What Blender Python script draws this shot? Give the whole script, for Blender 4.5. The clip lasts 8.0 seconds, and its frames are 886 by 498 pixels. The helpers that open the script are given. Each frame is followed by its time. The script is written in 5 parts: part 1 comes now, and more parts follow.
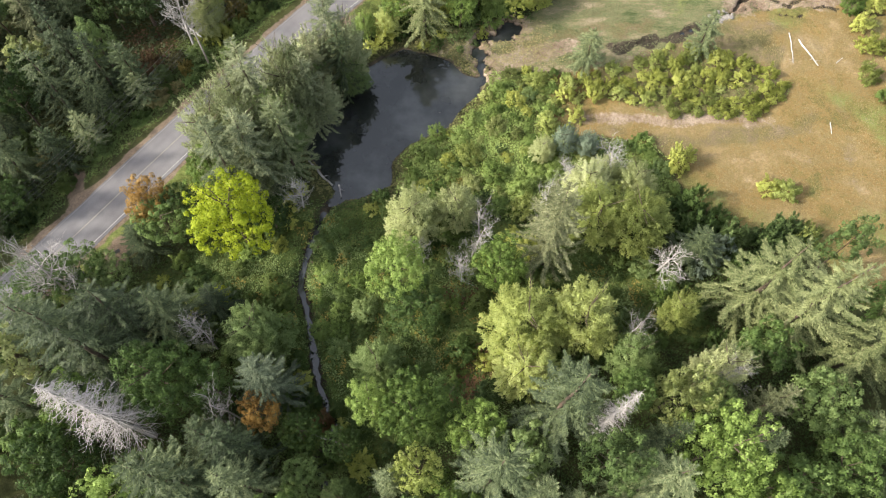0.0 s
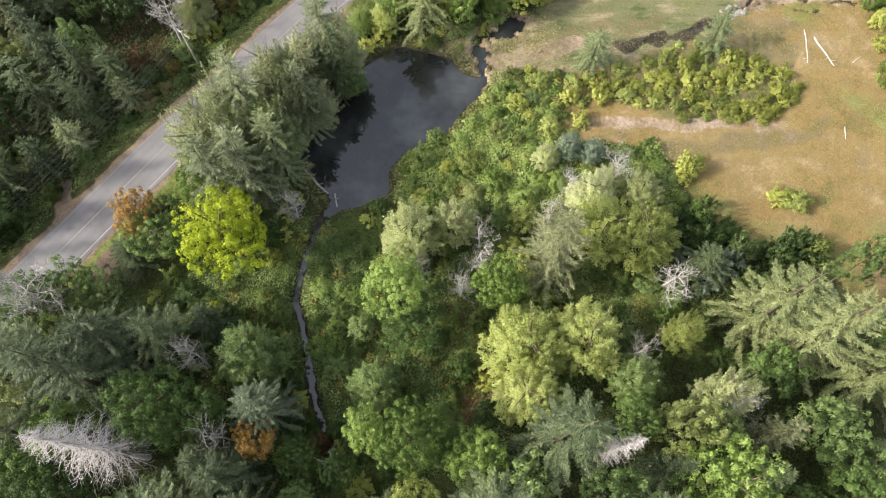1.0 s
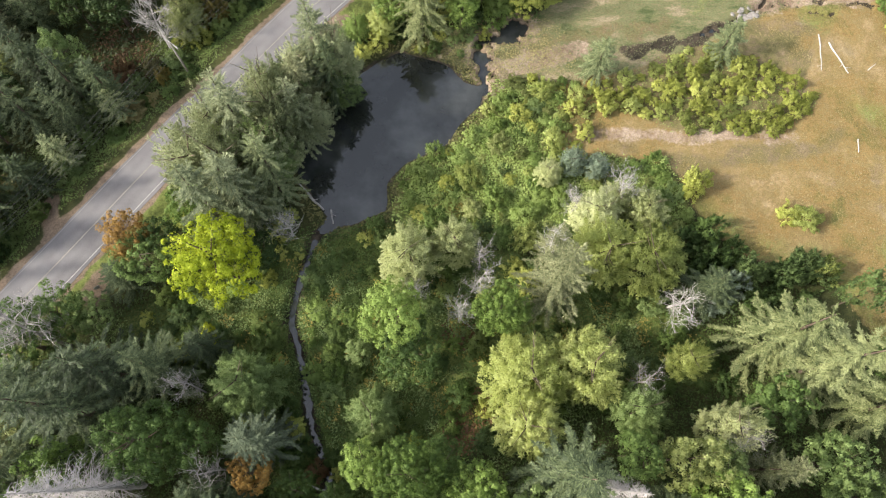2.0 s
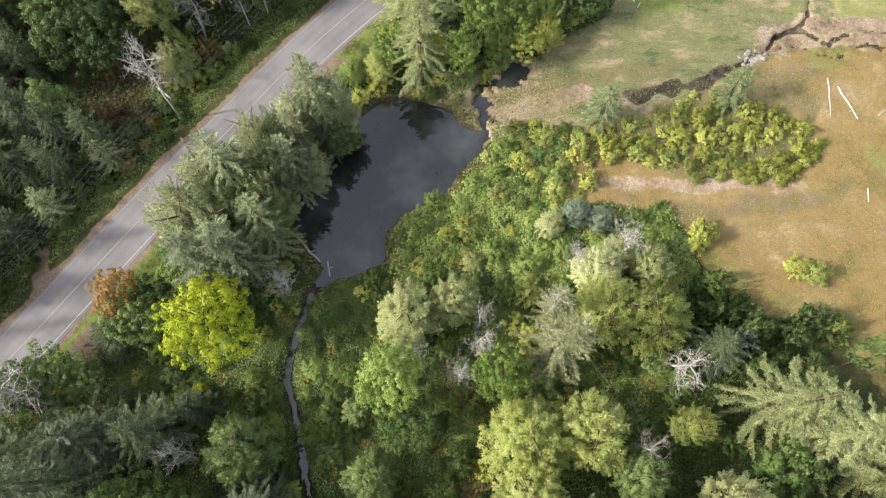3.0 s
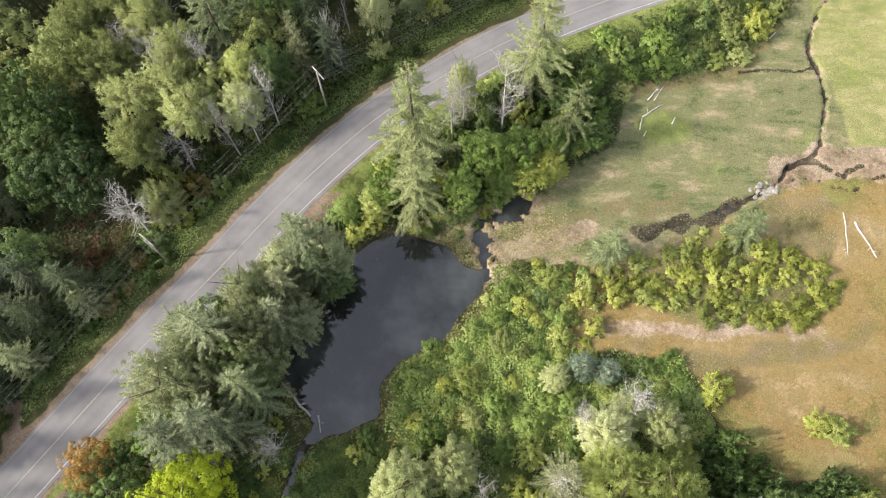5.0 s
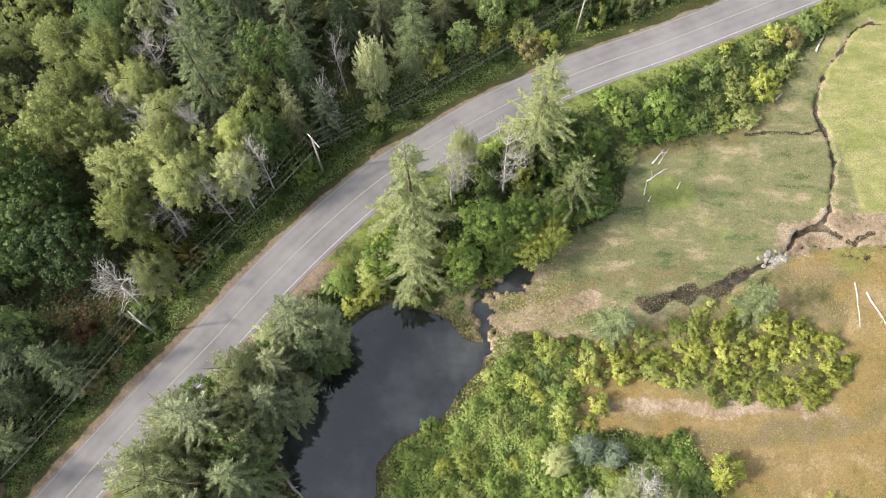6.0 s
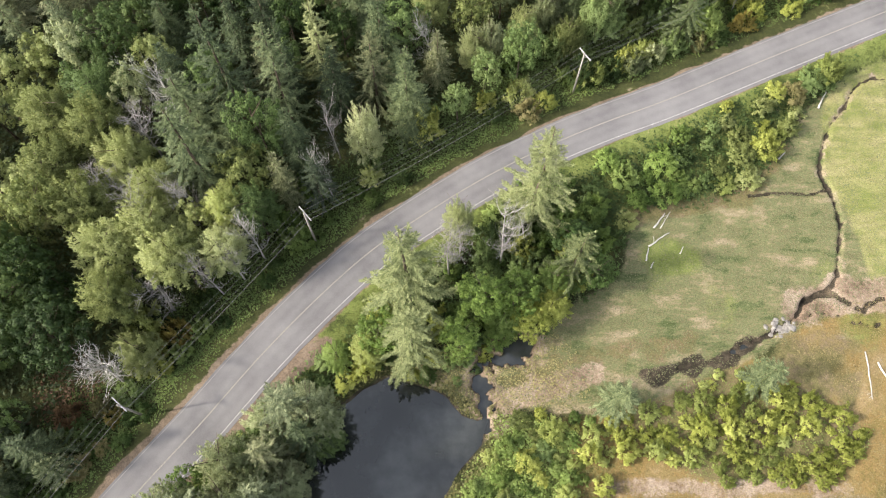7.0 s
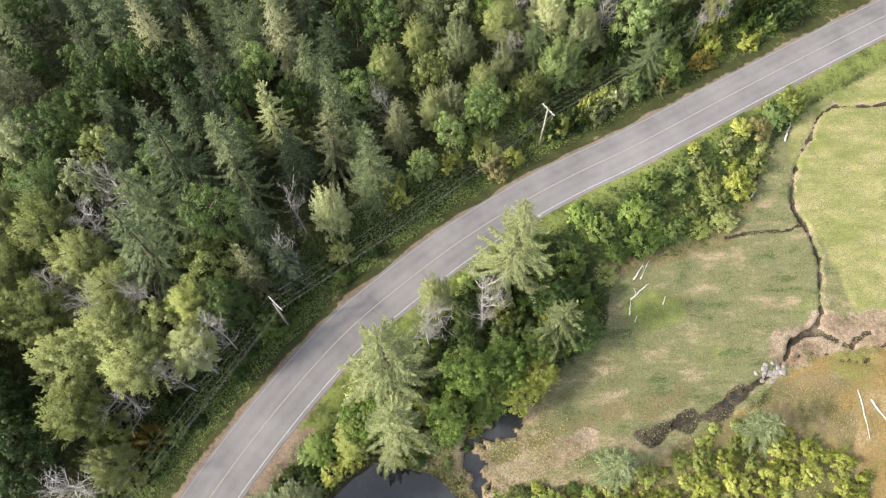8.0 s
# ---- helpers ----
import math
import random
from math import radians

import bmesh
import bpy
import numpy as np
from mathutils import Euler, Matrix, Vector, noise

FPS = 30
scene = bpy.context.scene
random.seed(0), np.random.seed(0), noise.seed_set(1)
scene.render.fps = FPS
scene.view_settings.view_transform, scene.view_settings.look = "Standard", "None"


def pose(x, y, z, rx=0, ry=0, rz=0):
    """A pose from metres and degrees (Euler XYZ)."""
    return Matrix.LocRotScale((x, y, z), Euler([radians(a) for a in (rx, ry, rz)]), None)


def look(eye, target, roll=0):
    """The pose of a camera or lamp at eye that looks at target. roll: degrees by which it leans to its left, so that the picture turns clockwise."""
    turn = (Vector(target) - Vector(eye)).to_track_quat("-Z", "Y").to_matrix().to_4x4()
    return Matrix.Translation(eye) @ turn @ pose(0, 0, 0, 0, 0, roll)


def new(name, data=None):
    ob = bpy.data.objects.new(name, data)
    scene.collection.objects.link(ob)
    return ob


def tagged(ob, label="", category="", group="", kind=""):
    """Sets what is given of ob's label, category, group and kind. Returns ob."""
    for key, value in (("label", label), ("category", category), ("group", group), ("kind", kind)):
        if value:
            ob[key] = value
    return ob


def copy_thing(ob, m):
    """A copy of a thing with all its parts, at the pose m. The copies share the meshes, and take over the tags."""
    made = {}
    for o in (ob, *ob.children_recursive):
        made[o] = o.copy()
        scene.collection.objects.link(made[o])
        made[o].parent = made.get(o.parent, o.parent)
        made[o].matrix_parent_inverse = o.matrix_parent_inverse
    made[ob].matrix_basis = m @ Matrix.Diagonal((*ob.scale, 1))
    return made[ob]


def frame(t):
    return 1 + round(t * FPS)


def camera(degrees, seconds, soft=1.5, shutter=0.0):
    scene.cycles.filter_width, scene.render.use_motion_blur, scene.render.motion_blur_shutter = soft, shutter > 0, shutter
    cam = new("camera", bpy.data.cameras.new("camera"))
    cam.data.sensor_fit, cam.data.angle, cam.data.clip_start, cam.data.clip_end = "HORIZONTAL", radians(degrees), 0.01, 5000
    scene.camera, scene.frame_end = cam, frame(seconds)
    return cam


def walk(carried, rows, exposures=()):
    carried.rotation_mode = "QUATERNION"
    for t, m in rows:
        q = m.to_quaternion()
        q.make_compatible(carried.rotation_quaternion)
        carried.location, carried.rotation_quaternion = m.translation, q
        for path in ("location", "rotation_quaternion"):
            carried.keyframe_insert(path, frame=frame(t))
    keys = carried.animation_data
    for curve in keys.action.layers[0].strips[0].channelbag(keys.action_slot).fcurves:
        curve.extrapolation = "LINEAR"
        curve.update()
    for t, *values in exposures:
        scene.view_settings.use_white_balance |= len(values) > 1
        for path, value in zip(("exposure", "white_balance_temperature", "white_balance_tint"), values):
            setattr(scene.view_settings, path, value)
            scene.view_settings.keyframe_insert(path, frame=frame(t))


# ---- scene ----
cam = camera(64.9, 8.0, 1.1)
METRES, EYE, TILT, LEAN, TURN = 65.0, 91.2, -66.4, 0.0, 0.0
ROWS = [
    (0.0, 0.0, 0.0, 0.0, 0.0, 0.0, -0.0),
    (0.5, 0.001, 0.0243, 0.0561, 0.01, -1.62, -0.02),
    (1.0, 0.0022, 0.0486, 0.1125, 0.02, -3.26, -0.05),
    (2.5, 0.004, 0.1232, 0.2861, 0.02, -6.82, -0.09),
    (3.0, 0.005, 0.1479, 0.3446, 0.04, -6.66, -0.11),
    (3.5, 0.0057, 0.173, 0.4025, 0.04, -6.02, -0.11),
    (4.0, 0.0056, 0.1982, 0.4598, 0.02, -5.31, -0.12),
    (4.5, 0.0064, 0.2239, 0.5176, 0.02, -4.66, -0.13),
    (6.0, 0.0081, 0.3018, 0.6877, 0.0, -2.72, -0.16),
    (6.5, 0.0087, 0.3273, 0.7443, -0.01, -2.06, -0.14),
    (7.0, 0.0099, 0.3523, 0.8016, -0.25, -1.42, 0.42),
    (7.5, 0.0118, 0.3767, 0.8578, -1.31, -0.76, 2.79),
    (8.0, 0.0133, 0.4005, 0.9161, -2.46, -0.21, 5.39),
]
walk(cam, [(t, pose(0, 0, EYE, TILT, LEAN, TURN) @ pose(METRES * x, METRES * y, METRES * z, 90 + pitch, roll, yaw)) for t, x, y, z, yaw, pitch, roll in ROWS])

# ---------- sky, sun, exposure ----------
SUN_AZ, SUN_EL = 260.0, 36.0      # compass degrees, clockwise from +y
world = bpy.data.worlds.new("sky")
scene.world = world
world.use_nodes = True
wn = world.node_tree
sky = wn.nodes.new("ShaderNodeTexSky")
sky.sky_type = "NISHITA"
sky.sun_disc = False
sky.sun_elevation, sky.sun_rotation = radians(SUN_EL), radians(SUN_AZ)
sky.air_density, sky.dust_density, sky.ozone_density = 1.0, 3.0, 1.0
haze = wn.nodes.new("ShaderNodeHueSaturation")
haze.inputs["Saturation"].default_value = 0.45
wn.links.new(sky.outputs[0], haze.inputs["Color"])
wn.links.new(haze.outputs[0], wn.nodes["Background"].inputs[0])
wn.nodes["Background"].inputs[1].default_value = 0.15
sun_data = bpy.data.lights.new("sun", "SUN")
sun_data.energy, sun_data.angle, sun_data.color = 2.3, radians(2.5), (1.0, 0.93, 0.8)
sun = new("sun", sun_data)
az, el = radians(SUN_AZ), radians(SUN_EL)
sun_dir = Vector((math.sin(az) * math.cos(el), math.cos(az) * math.cos(el), math.sin(el)))
sun.matrix_world = look(sun_dir * 300, (0, 0, 0))
scene.view_settings.exposure = 1.52

# ---------- materials ----------
def material(name, rough=0.85, spec=0.3):
    m = bpy.data.materials.new(name)
    m.use_nodes = True
    b = m.node_tree.nodes["Principled BSDF"]
    b.inputs["Roughness"].default_value = rough
    b.inputs["Specular IOR Level"].default_value = spec
    return m, m.node_tree.nodes, m.node_tree.links, b


def noise_node(n, l, scale, detail=4.0, coord="Object", rough=0.6, source=None):
    tex = n.new("ShaderNodeTexNoise")
    tex.inputs["Scale"].default_value = scale
    tex.inputs["Detail"].default_value = detail
    tex.inputs["Roughness"].default_value = rough
    if source is None:
        source = n.new("ShaderNodeTexCoord").outputs[coord]
    l.new(source, tex.inputs["Vector"])
    return tex.outputs["Fac"]


def ramp_node(n, l, fac, stops):
    r = n.new("ShaderNodeValToRGB")
    e = r.color_ramp.elements
    while len(e) < len(stops):
        e.new(0.5)
    for k, (p, c) in enumerate(stops):
        e[k].position = p
        e[k].color = (*c, 1)
    l.new(fac, r.inputs[0])
    return r.outputs[0]


def mix_node(n, l, fac, a, b, mode="MIX"):
    x = n.new("ShaderNodeMix")
    x.data_type, x.blend_type = "RGBA", mode
    for sock, v in ((x.inputs[0], fac), (x.inputs[6], a), (x.inputs[7], b)):
        if isinstance(v, (int, float)):
            sock.default_value = v
        elif isinstance(v, tuple):
            sock.default_value = (*v, 1)
        else:
            l.new(v, sock)
    return x.outputs[2]


def math_node(n, l, op, a, b=0.0, clamp=False):
    x = n.new("ShaderNodeMath")
    x.operation, x.use_clamp = op, clamp
    for sock, v in ((x.inputs[0], a), (x.inputs[1], b)):
        if isinstance(v, (int, float)):
            sock.default_value = v
        else:
            l.new(v, sock)
    return x.outputs[0]


def bump_node(n, l, b, height, strength=0.4, distance=0.1):
    u = n.new("ShaderNodeBump")
    u.inputs["Strength"].default_value = strength
    u.inputs["Distance"].default_value = distance
    l.new(height, u.inputs["Height"])
    l.new(u.outputs[0], b.inputs["Normal"])


def leaf_material(name, dark, mid, light, glow=0.25, clump=0.45, speckle=0.26):
    """Foliage: each leaf, each clump and each plant has its own shade of green."""
    m, n, l, b = material(name, 0.6, 0.25)
    island = n.new("ShaderNodeNewGeometry").outputs["Random Per Island"]
    info = n.new("ShaderNodeObjectInfo").outputs["Random"]
    big = noise_node(n, l, clump, 3.0)
    f = math_node(n, l, "MULTIPLY", island, speckle)
    f = math_node(n, l, "ADD", f, math_node(n, l, "MULTIPLY", big, 0.75))
    f = math_node(n, l, "ADD", f, math_node(n, l, "MULTIPLY", math_node(n, l, "SUBTRACT", info, 0.5), 0.5))
    f = math_node(n, l, "SUBTRACT", f, speckle * 0.5 - 0.125, True)
    c = ramp_node(n, l, f, [(0.15, dark), (0.5, mid), (0.9, light)])
    l.new(c, b.inputs["Base Color"])
    t = n.new("ShaderNodeBsdfTranslucent")
    l.new(c, t.inputs[0])
    s = n.new("ShaderNodeMixShader")
    s.inputs[0].default_value = glow
    l.new(b.outputs[0], s.inputs[1])
    l.new(t.outputs[0], s.inputs[2])
    l.new(s.outputs[0], n["Material Output"].inputs[0])
    return m


def wood_material(name, dark, light, scale=2.0):
    m, n, l, b = material(name, 0.85, 0.2)
    f = noise_node(n, l, scale, 6.0)
    l.new(ramp_node(n, l, f, [(0.3, dark), (0.7, light)]), b.inputs["Base Color"])
    bump_node(n, l, b, noise_node(n, l, scale * 6), 0.5, 0.03)
    return m


LEAF = {
    "spruce": leaf_material("spruce_needles", (0.046, 0.064, 0.03), (0.125, 0.155, 0.07), (0.26, 0.29, 0.138), 0.3, 0.45, 0.5),
    "dark_spruce": leaf_material("dark_spruce_needles", (0.026, 0.039, 0.017), (0.067, 0.093, 0.039), (0.145, 0.172, 0.076), 0.3, 0.45, 0.5),
    "fir": leaf_material("fir_needles", (0.05, 0.066, 0.024), (0.155, 0.178, 0.07), (0.31, 0.33, 0.148), 0.3, 0.45, 0.5),
    "tan_fir": leaf_material("browning_fir_needles", (0.068, 0.076, 0.034), (0.17, 0.182, 0.085), (0.31, 0.31, 0.165), 0.3, 0.45, 0.5),
    "blue_fir": leaf_material("bluish_fir_needles", (0.032, 0.046, 0.028), (0.088, 0.112, 0.064), (0.165, 0.195, 0.115), 0.3, 0.45, 0.5),
    "maple": leaf_material("maple_leaves", (0.06, 0.1, 0.022), (0.165, 0.24, 0.052), (0.33, 0.43, 0.12), 0.42),
    "dark_maple": leaf_material("dark_maple_leaves", (0.03, 0.054, 0.014), (0.08, 0.13, 0.031), (0.165, 0.235, 0.066), 0.36),
    "alder": leaf_material("alder_leaves", (0.06, 0.096, 0.03), (0.158, 0.222, 0.07), (0.3, 0.375, 0.145), 0.42),
    "willow": leaf_material("willow_leaves", (0.25, 0.285, 0.115), (0.48, 0.515, 0.24), (0.65, 0.67, 0.39), 0.56),
    "lime": leaf_material("yellow_green_leaves", (0.17, 0.195, 0.038), (0.37, 0.4, 0.088), (0.53, 0.55, 0.17), 0.42),
    "yellow_maple": leaf_material("autumn_yellow_leaves", (0.17, 0.23, 0.012), (0.34, 0.4, 0.024), (0.52, 0.54, 0.055), 0.42),
    "orange": leaf_material("autumn_orange_leaves", (0.17, 0.1, 0.026), (0.28, 0.165, 0.042), (0.4, 0.25, 0.078), 0.32),
    "bramble": leaf_material("bramble_leaves", (0.048, 0.08, 0.02), (0.125, 0.178, 0.045), (0.24, 0.295, 0.092), 0.42, 0.2, 0.1),
    "fern": leaf_material("roadside_fern_leaves", (0.034, 0.056, 0.014), (0.084, 0.128, 0.033), (0.155, 0.205, 0.058), 0.3, 0.2, 0.15),
    "rust": leaf_material("withered_red_brown_leaves", (0.06, 0.034, 0.017), (0.14, 0.08, 0.036), (0.24, 0.15, 0.066), 0.15, 0.2),
    "blue_willow": leaf_material("silver_blue_willow_leaves", (0.06, 0.09, 0.06), (0.175, 0.225, 0.15), (0.32, 0.38, 0.27), 0.2),
    "bank": leaf_material("bank_brush_leaves", (0.088, 0.14, 0.032), (0.215, 0.295, 0.076), (0.39, 0.47, 0.155), 0.45, 0.26, 0.12),
    # near-black greens carry the deep shade between the conifers in the leaf colour
    "forest_floor": leaf_material("floor_leaves_painted_shade", (0.016, 0.028, 0.01), (0.045, 0.062, 0.02), (0.1, 0.12, 0.04), 0.2, 0.2),
    "grey_spruce": leaf_material("grey_spruce_needles", (0.08, 0.1, 0.05), (0.2, 0.225, 0.118), (0.36, 0.38, 0.215), 0.32, 0.45, 0.5),
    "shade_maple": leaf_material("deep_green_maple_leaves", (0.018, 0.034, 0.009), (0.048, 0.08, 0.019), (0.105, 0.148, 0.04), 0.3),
    "silver_alder": leaf_material("dusty_alder_leaves", (0.12, 0.145, 0.06), (0.275, 0.305, 0.148), (0.44, 0.47, 0.26), 0.42),
    "lime_willow": leaf_material("fresh_willow_leaves", (0.19, 0.225, 0.06), (0.4, 0.45, 0.135), (0.58, 0.615, 0.25), 0.56),
    "sallow": leaf_material("olive_yellow_alder_leaves", (0.112, 0.135, 0.04), (0.262, 0.295, 0.098), (0.43, 0.46, 0.2), 0.45),
    "ochre": leaf_material("yellowing_weed_leaves", (0.12, 0.1, 0.024), (0.25, 0.2, 0.045), (0.38, 0.31, 0.085), 0.3, 0.3, 0.14),
    "reed": leaf_material("brown_reed_blades", (0.09, 0.09, 0.032), (0.2, 0.182, 0.068), (0.33, 0.285, 0.125), 0.2, 0.3),
    "dry_grass": leaf_material("dry_grass_blades", (0.12, 0.105, 0.042), (0.22, 0.17, 0.075), (0.33, 0.265, 0.14), 0.2, 0.22, 0.35),
    "green_grass": leaf_material("marsh_grass_blades", (0.088, 0.108, 0.048), (0.152, 0.152, 0.074), (0.25, 0.222, 0.13), 0.2, 0.14, 0.45),
}
BARK = wood_material("brown_bark", (0.05, 0.035, 0.025), (0.16, 0.12, 0.09))
GREY_WOOD = wood_material("weathered_grey_wood", (0.22, 0.2, 0.185), (0.44, 0.41, 0.39))
WHITE_WOOD = wood_material("bleached_white_wood", (0.3, 0.28, 0.255), (0.56, 0.53, 0.49))
POLE_WOOD = wood_material("silvered_pole_wood", (0.2, 0.18, 0.15), (0.4, 0.37, 0.32))


def ground_material():
    m, n, l, b = material("ground_soil_and_grass", 0.95, 0.1)
    za = n.new("ShaderNodeVertexColor"); za.layer_name = "zone_a"
    zb = n.new("ShaderNodeVertexColor"); zb.layer_name = "zone_b"
    sa = n.new("ShaderNodeSeparateColor"); l.new(za.outputs[0], sa.inputs[0])
    sb = n.new("ShaderNodeSeparateColor"); l.new(zb.outputs[0], sb.inputs[0])
    fine = noise_node(n, l, 1.6, 8.0, rough=0.75)
    mid = noise_node(n, l, 0.28, 5.0)
    broad = noise_node(n, l, 0.075, 7.0, rough=0.68)
    both = math_node(n, l, "ADD", math_node(n, l, "MULTIPLY", fine, 0.45), math_node(n, l, "MULTIPLY", mid, 0.55))
    forest = ramp_node(n, l, both, [(0.3, (0.018, 0.022, 0.01)), (0.55, (0.05, 0.055, 0.02)), (0.75, (0.09, 0.075, 0.035))])
    def stronger(sock, k):
        return math_node(n, l, "ADD", math_node(n, l, "MULTIPLY", math_node(n, l, "SUBTRACT", sock, 0.5), k), 0.5)

    dry = ramp_node(n, l, stronger(math_node(n, l, "ADD", math_node(n, l, "MULTIPLY", both, 0.5), math_node(n, l, "MULTIPLY", broad, 0.5)), 1.8),
                    [(0.3, (0.095, 0.1, 0.032)), (0.42, (0.162, 0.124, 0.045)), (0.49, (0.222, 0.148, 0.062)), (0.53, (0.185, 0.142, 0.06)), (0.6, (0.24, 0.17, 0.083)), (0.72, (0.31, 0.245, 0.145))])
    turned = n.new("ShaderNodeMapping")
    turned.inputs["Rotation"].default_value = (0, 0, radians(-32))
    turned.inputs["Scale"].default_value = (0.15, 0.38, 0.2)
    l.new(n.new("ShaderNodeTexCoord").outputs["Object"], turned.inputs["Vector"])
    drift = noise_node(n, l, 1.0, 8.0, rough=0.7, source=turned.outputs[0])
    marsh = ramp_node(n, l, stronger(math_node(n, l, "ADD", math_node(n, l, "MULTIPLY", both, 0.3), math_node(n, l, "MULTIPLY", drift, 0.7)), 2.3),
                      [(0.26, (0.065, 0.082, 0.032)), (0.38, (0.105, 0.122, 0.052)), (0.45, (0.165, 0.145, 0.078)), (0.5, (0.118, 0.133, 0.062)), (0.56, (0.16, 0.152, 0.076)), (0.63, (0.205, 0.172, 0.1)), (0.74, (0.27, 0.22, 0.145))])
    mud = ramp_node(n, l, both, [(0.34, (0.07, 0.05, 0.036)), (0.43, (0.17, 0.12, 0.085)), (0.52, (0.27, 0.205, 0.15)), (0.68, (0.42, 0.34, 0.27))])
    shoulder = ramp_node(n, l, both, [(0.3, (0.09, 0.068, 0.048)), (0.55, (0.185, 0.138, 0.1)), (0.75, (0.28, 0.225, 0.18))])
    lush_and_shade = ramp_node(n, l, both, [(0.3, (0.055, 0.075, 0.02)), (0.5, (0.125, 0.15, 0.042)), (0.7, (0.21, 0.22, 0.08))])
    weeds = ramp_node(n, l, both, [(0.36, (0.06, 0.062, 0.024)), (0.48, (0.135, 0.118, 0.052)), (0.58, (0.165, 0.125, 0.075)), (0.7, (0.24, 0.19, 0.12))])
    field = ramp_node(n, l, stronger(drift, 1.5), [(0.3, (0.15, 0.17, 0.05)), (0.45, (0.195, 0.2, 0.075)), (0.55, (0.235, 0.225, 0.095)), (0.7, (0.29, 0.26, 0.13))])
    bed = ramp_node(n, l, both, [(0.36, (0.014, 0.012, 0.009)), (0.5, (0.04, 0.033, 0.024)), (0.66, (0.13, 0.1, 0.07))])

    def weight(sock, broken=1.5):
        w = math_node(n, l, "ADD", sock, math_node(n, l, "MULTIPLY", math_node(n, l, "SUBTRACT", both, 0.5), broken))
        w = math_node(n, l, "SUBTRACT", w, 0.35)
        return math_node(n, l, "MULTIPLY", w, 3.3, True)

    c = forest
    for sock, col in ((sa.outputs[0], dry), (sa.outputs[1], marsh), (zb.outputs[1], field), (za.outputs[1], weeds), (sb.outputs[2], lush_and_shade), (sa.outputs[2], mud), (sb.outputs[0], shoulder), (sb.outputs[1], bed)):
        c = mix_node(n, l, weight(sock, 3.2 if col in (mud, bed) else 1.5), c, col)
    blades = noise_node(n, l, 5.5, 3.0, rough=0.8)
    c = mix_node(n, l, 1.0, c, ramp_node(n, l, blades, [(0.34, (0.66, 0.66, 0.66)), (0.5, (0.98, 0.98, 0.98)), (0.68, (1.32, 1.3, 1.26))]), "MULTIPLY")
    l.new(c, b.inputs["Base Color"])
    bump_node(n, l, b, math_node(n, l, "ADD", both, math_node(n, l, "MULTIPLY", blades, 0.4)), 0.7, 0.25)
    return m


def asphalt_material():
    m, n, l, b = material("worn_grey_asphalt_shadow_mottle", 0.9, 0.25)
    uv = n.new("ShaderNodeUVMap").outputs[0]
    sep = n.new("ShaderNodeSeparateXYZ"); l.new(uv, sep.inputs[0])
    lane = math_node(n, l, "ABSOLUTE", math_node(n, l, "SUBTRACT", math_node(n, l, "ABSOLUTE", sep.outputs[1]), 1.55))
    tracks = math_node(n, l, "COSINE", math_node(n, l, "MULTIPLY", lane, 4.2))
    fine = noise_node(n, l, 9.0, 8.0, rough=0.8)
    # broad mottle: uneven asphalt tone, plus soft tree-shadow patches put into the colour
    broad = noise_node(n, l, 0.16, 6.0)
    f = math_node(n, l, "ADD", math_node(n, l, "MULTIPLY", fine, 0.3), math_node(n, l, "MULTIPLY", broad, 0.55))
    f = math_node(n, l, "ADD", f, math_node(n, l, "MULTIPLY", tracks, -0.02))
    c = ramp_node(n, l, f, [(0.28, (0.1, 0.095, 0.098)), (0.43, (0.152, 0.144, 0.146)), (0.6, (0.2, 0.19, 0.19))])
    l.new(c, b.inputs["Base Color"])
    bump_node(n, l, b, fine, 0.3, 0.02)
    return m


def paint_material(name, colour, worn):
    m, n, l, b = material(name, 0.7, 0.3)
    f = noise_node(n, l, 4.0, 8.0, rough=0.8)
    l.new(ramp_node(n, l, f, [(0.3, (0.15, 0.142, 0.14)), (0.4 + worn, colour)]), b.inputs["Base Color"])
    return m


def water_material():
    m, n, l, b = material("dark_water_cloud_mottle", 0.02, 0.5)
    b.inputs["IOR"].default_value = 1.62
    # paler patches in the base colour stand in for reflected clouds
    f = noise_node(n, l, 0.11, 6.0)
    l.new(ramp_node(n, l, f, [(0.35, (0.01, 0.011, 0.01)), (0.5, (0.022, 0.024, 0.023)), (0.68, (0.055, 0.059, 0.057))]), b.inputs["Base Color"])
    l.new(math_node(n, l, "MULTIPLY", noise_node(n, l, 0.14, 4.0), 0.05), b.inputs["Roughness"])
    bump_node(n, l, b, noise_node(n, l, 1.2, 3.0), 0.05, 0.03)
    return m


GROUND, ASPHALT, WATER = ground_material(), asphalt_material(), water_material()
WHITE_PAINT = paint_material("worn_white_road_paint", (0.4, 0.39, 0.37), 0.3)
FAINT_PAINT = paint_material("rubbed_white_road_paint", (0.27, 0.26, 0.25), 0.34)
YELLOW_PAINT = paint_material("faded_yellow_road_paint", (0.29, 0.265, 0.21), 0.34)
CABLE = material("black_cable", 0.6)[0]
CABLE.node_tree.nodes["Principled BSDF"].inputs["Base Color"].default_value = (0.22, 0.21, 0.2, 1)
CERAMIC = material("grey_porcelain", 0.3)[0]
CERAMIC.node_tree.nodes["Principled BSDF"].inputs["Base Color"].default_value = (0.5, 0.5, 0.5, 1)
ROCK = wood_material("pale_grey_stone", (0.13, 0.12, 0.11), (0.3, 0.275, 0.25), 2.2)

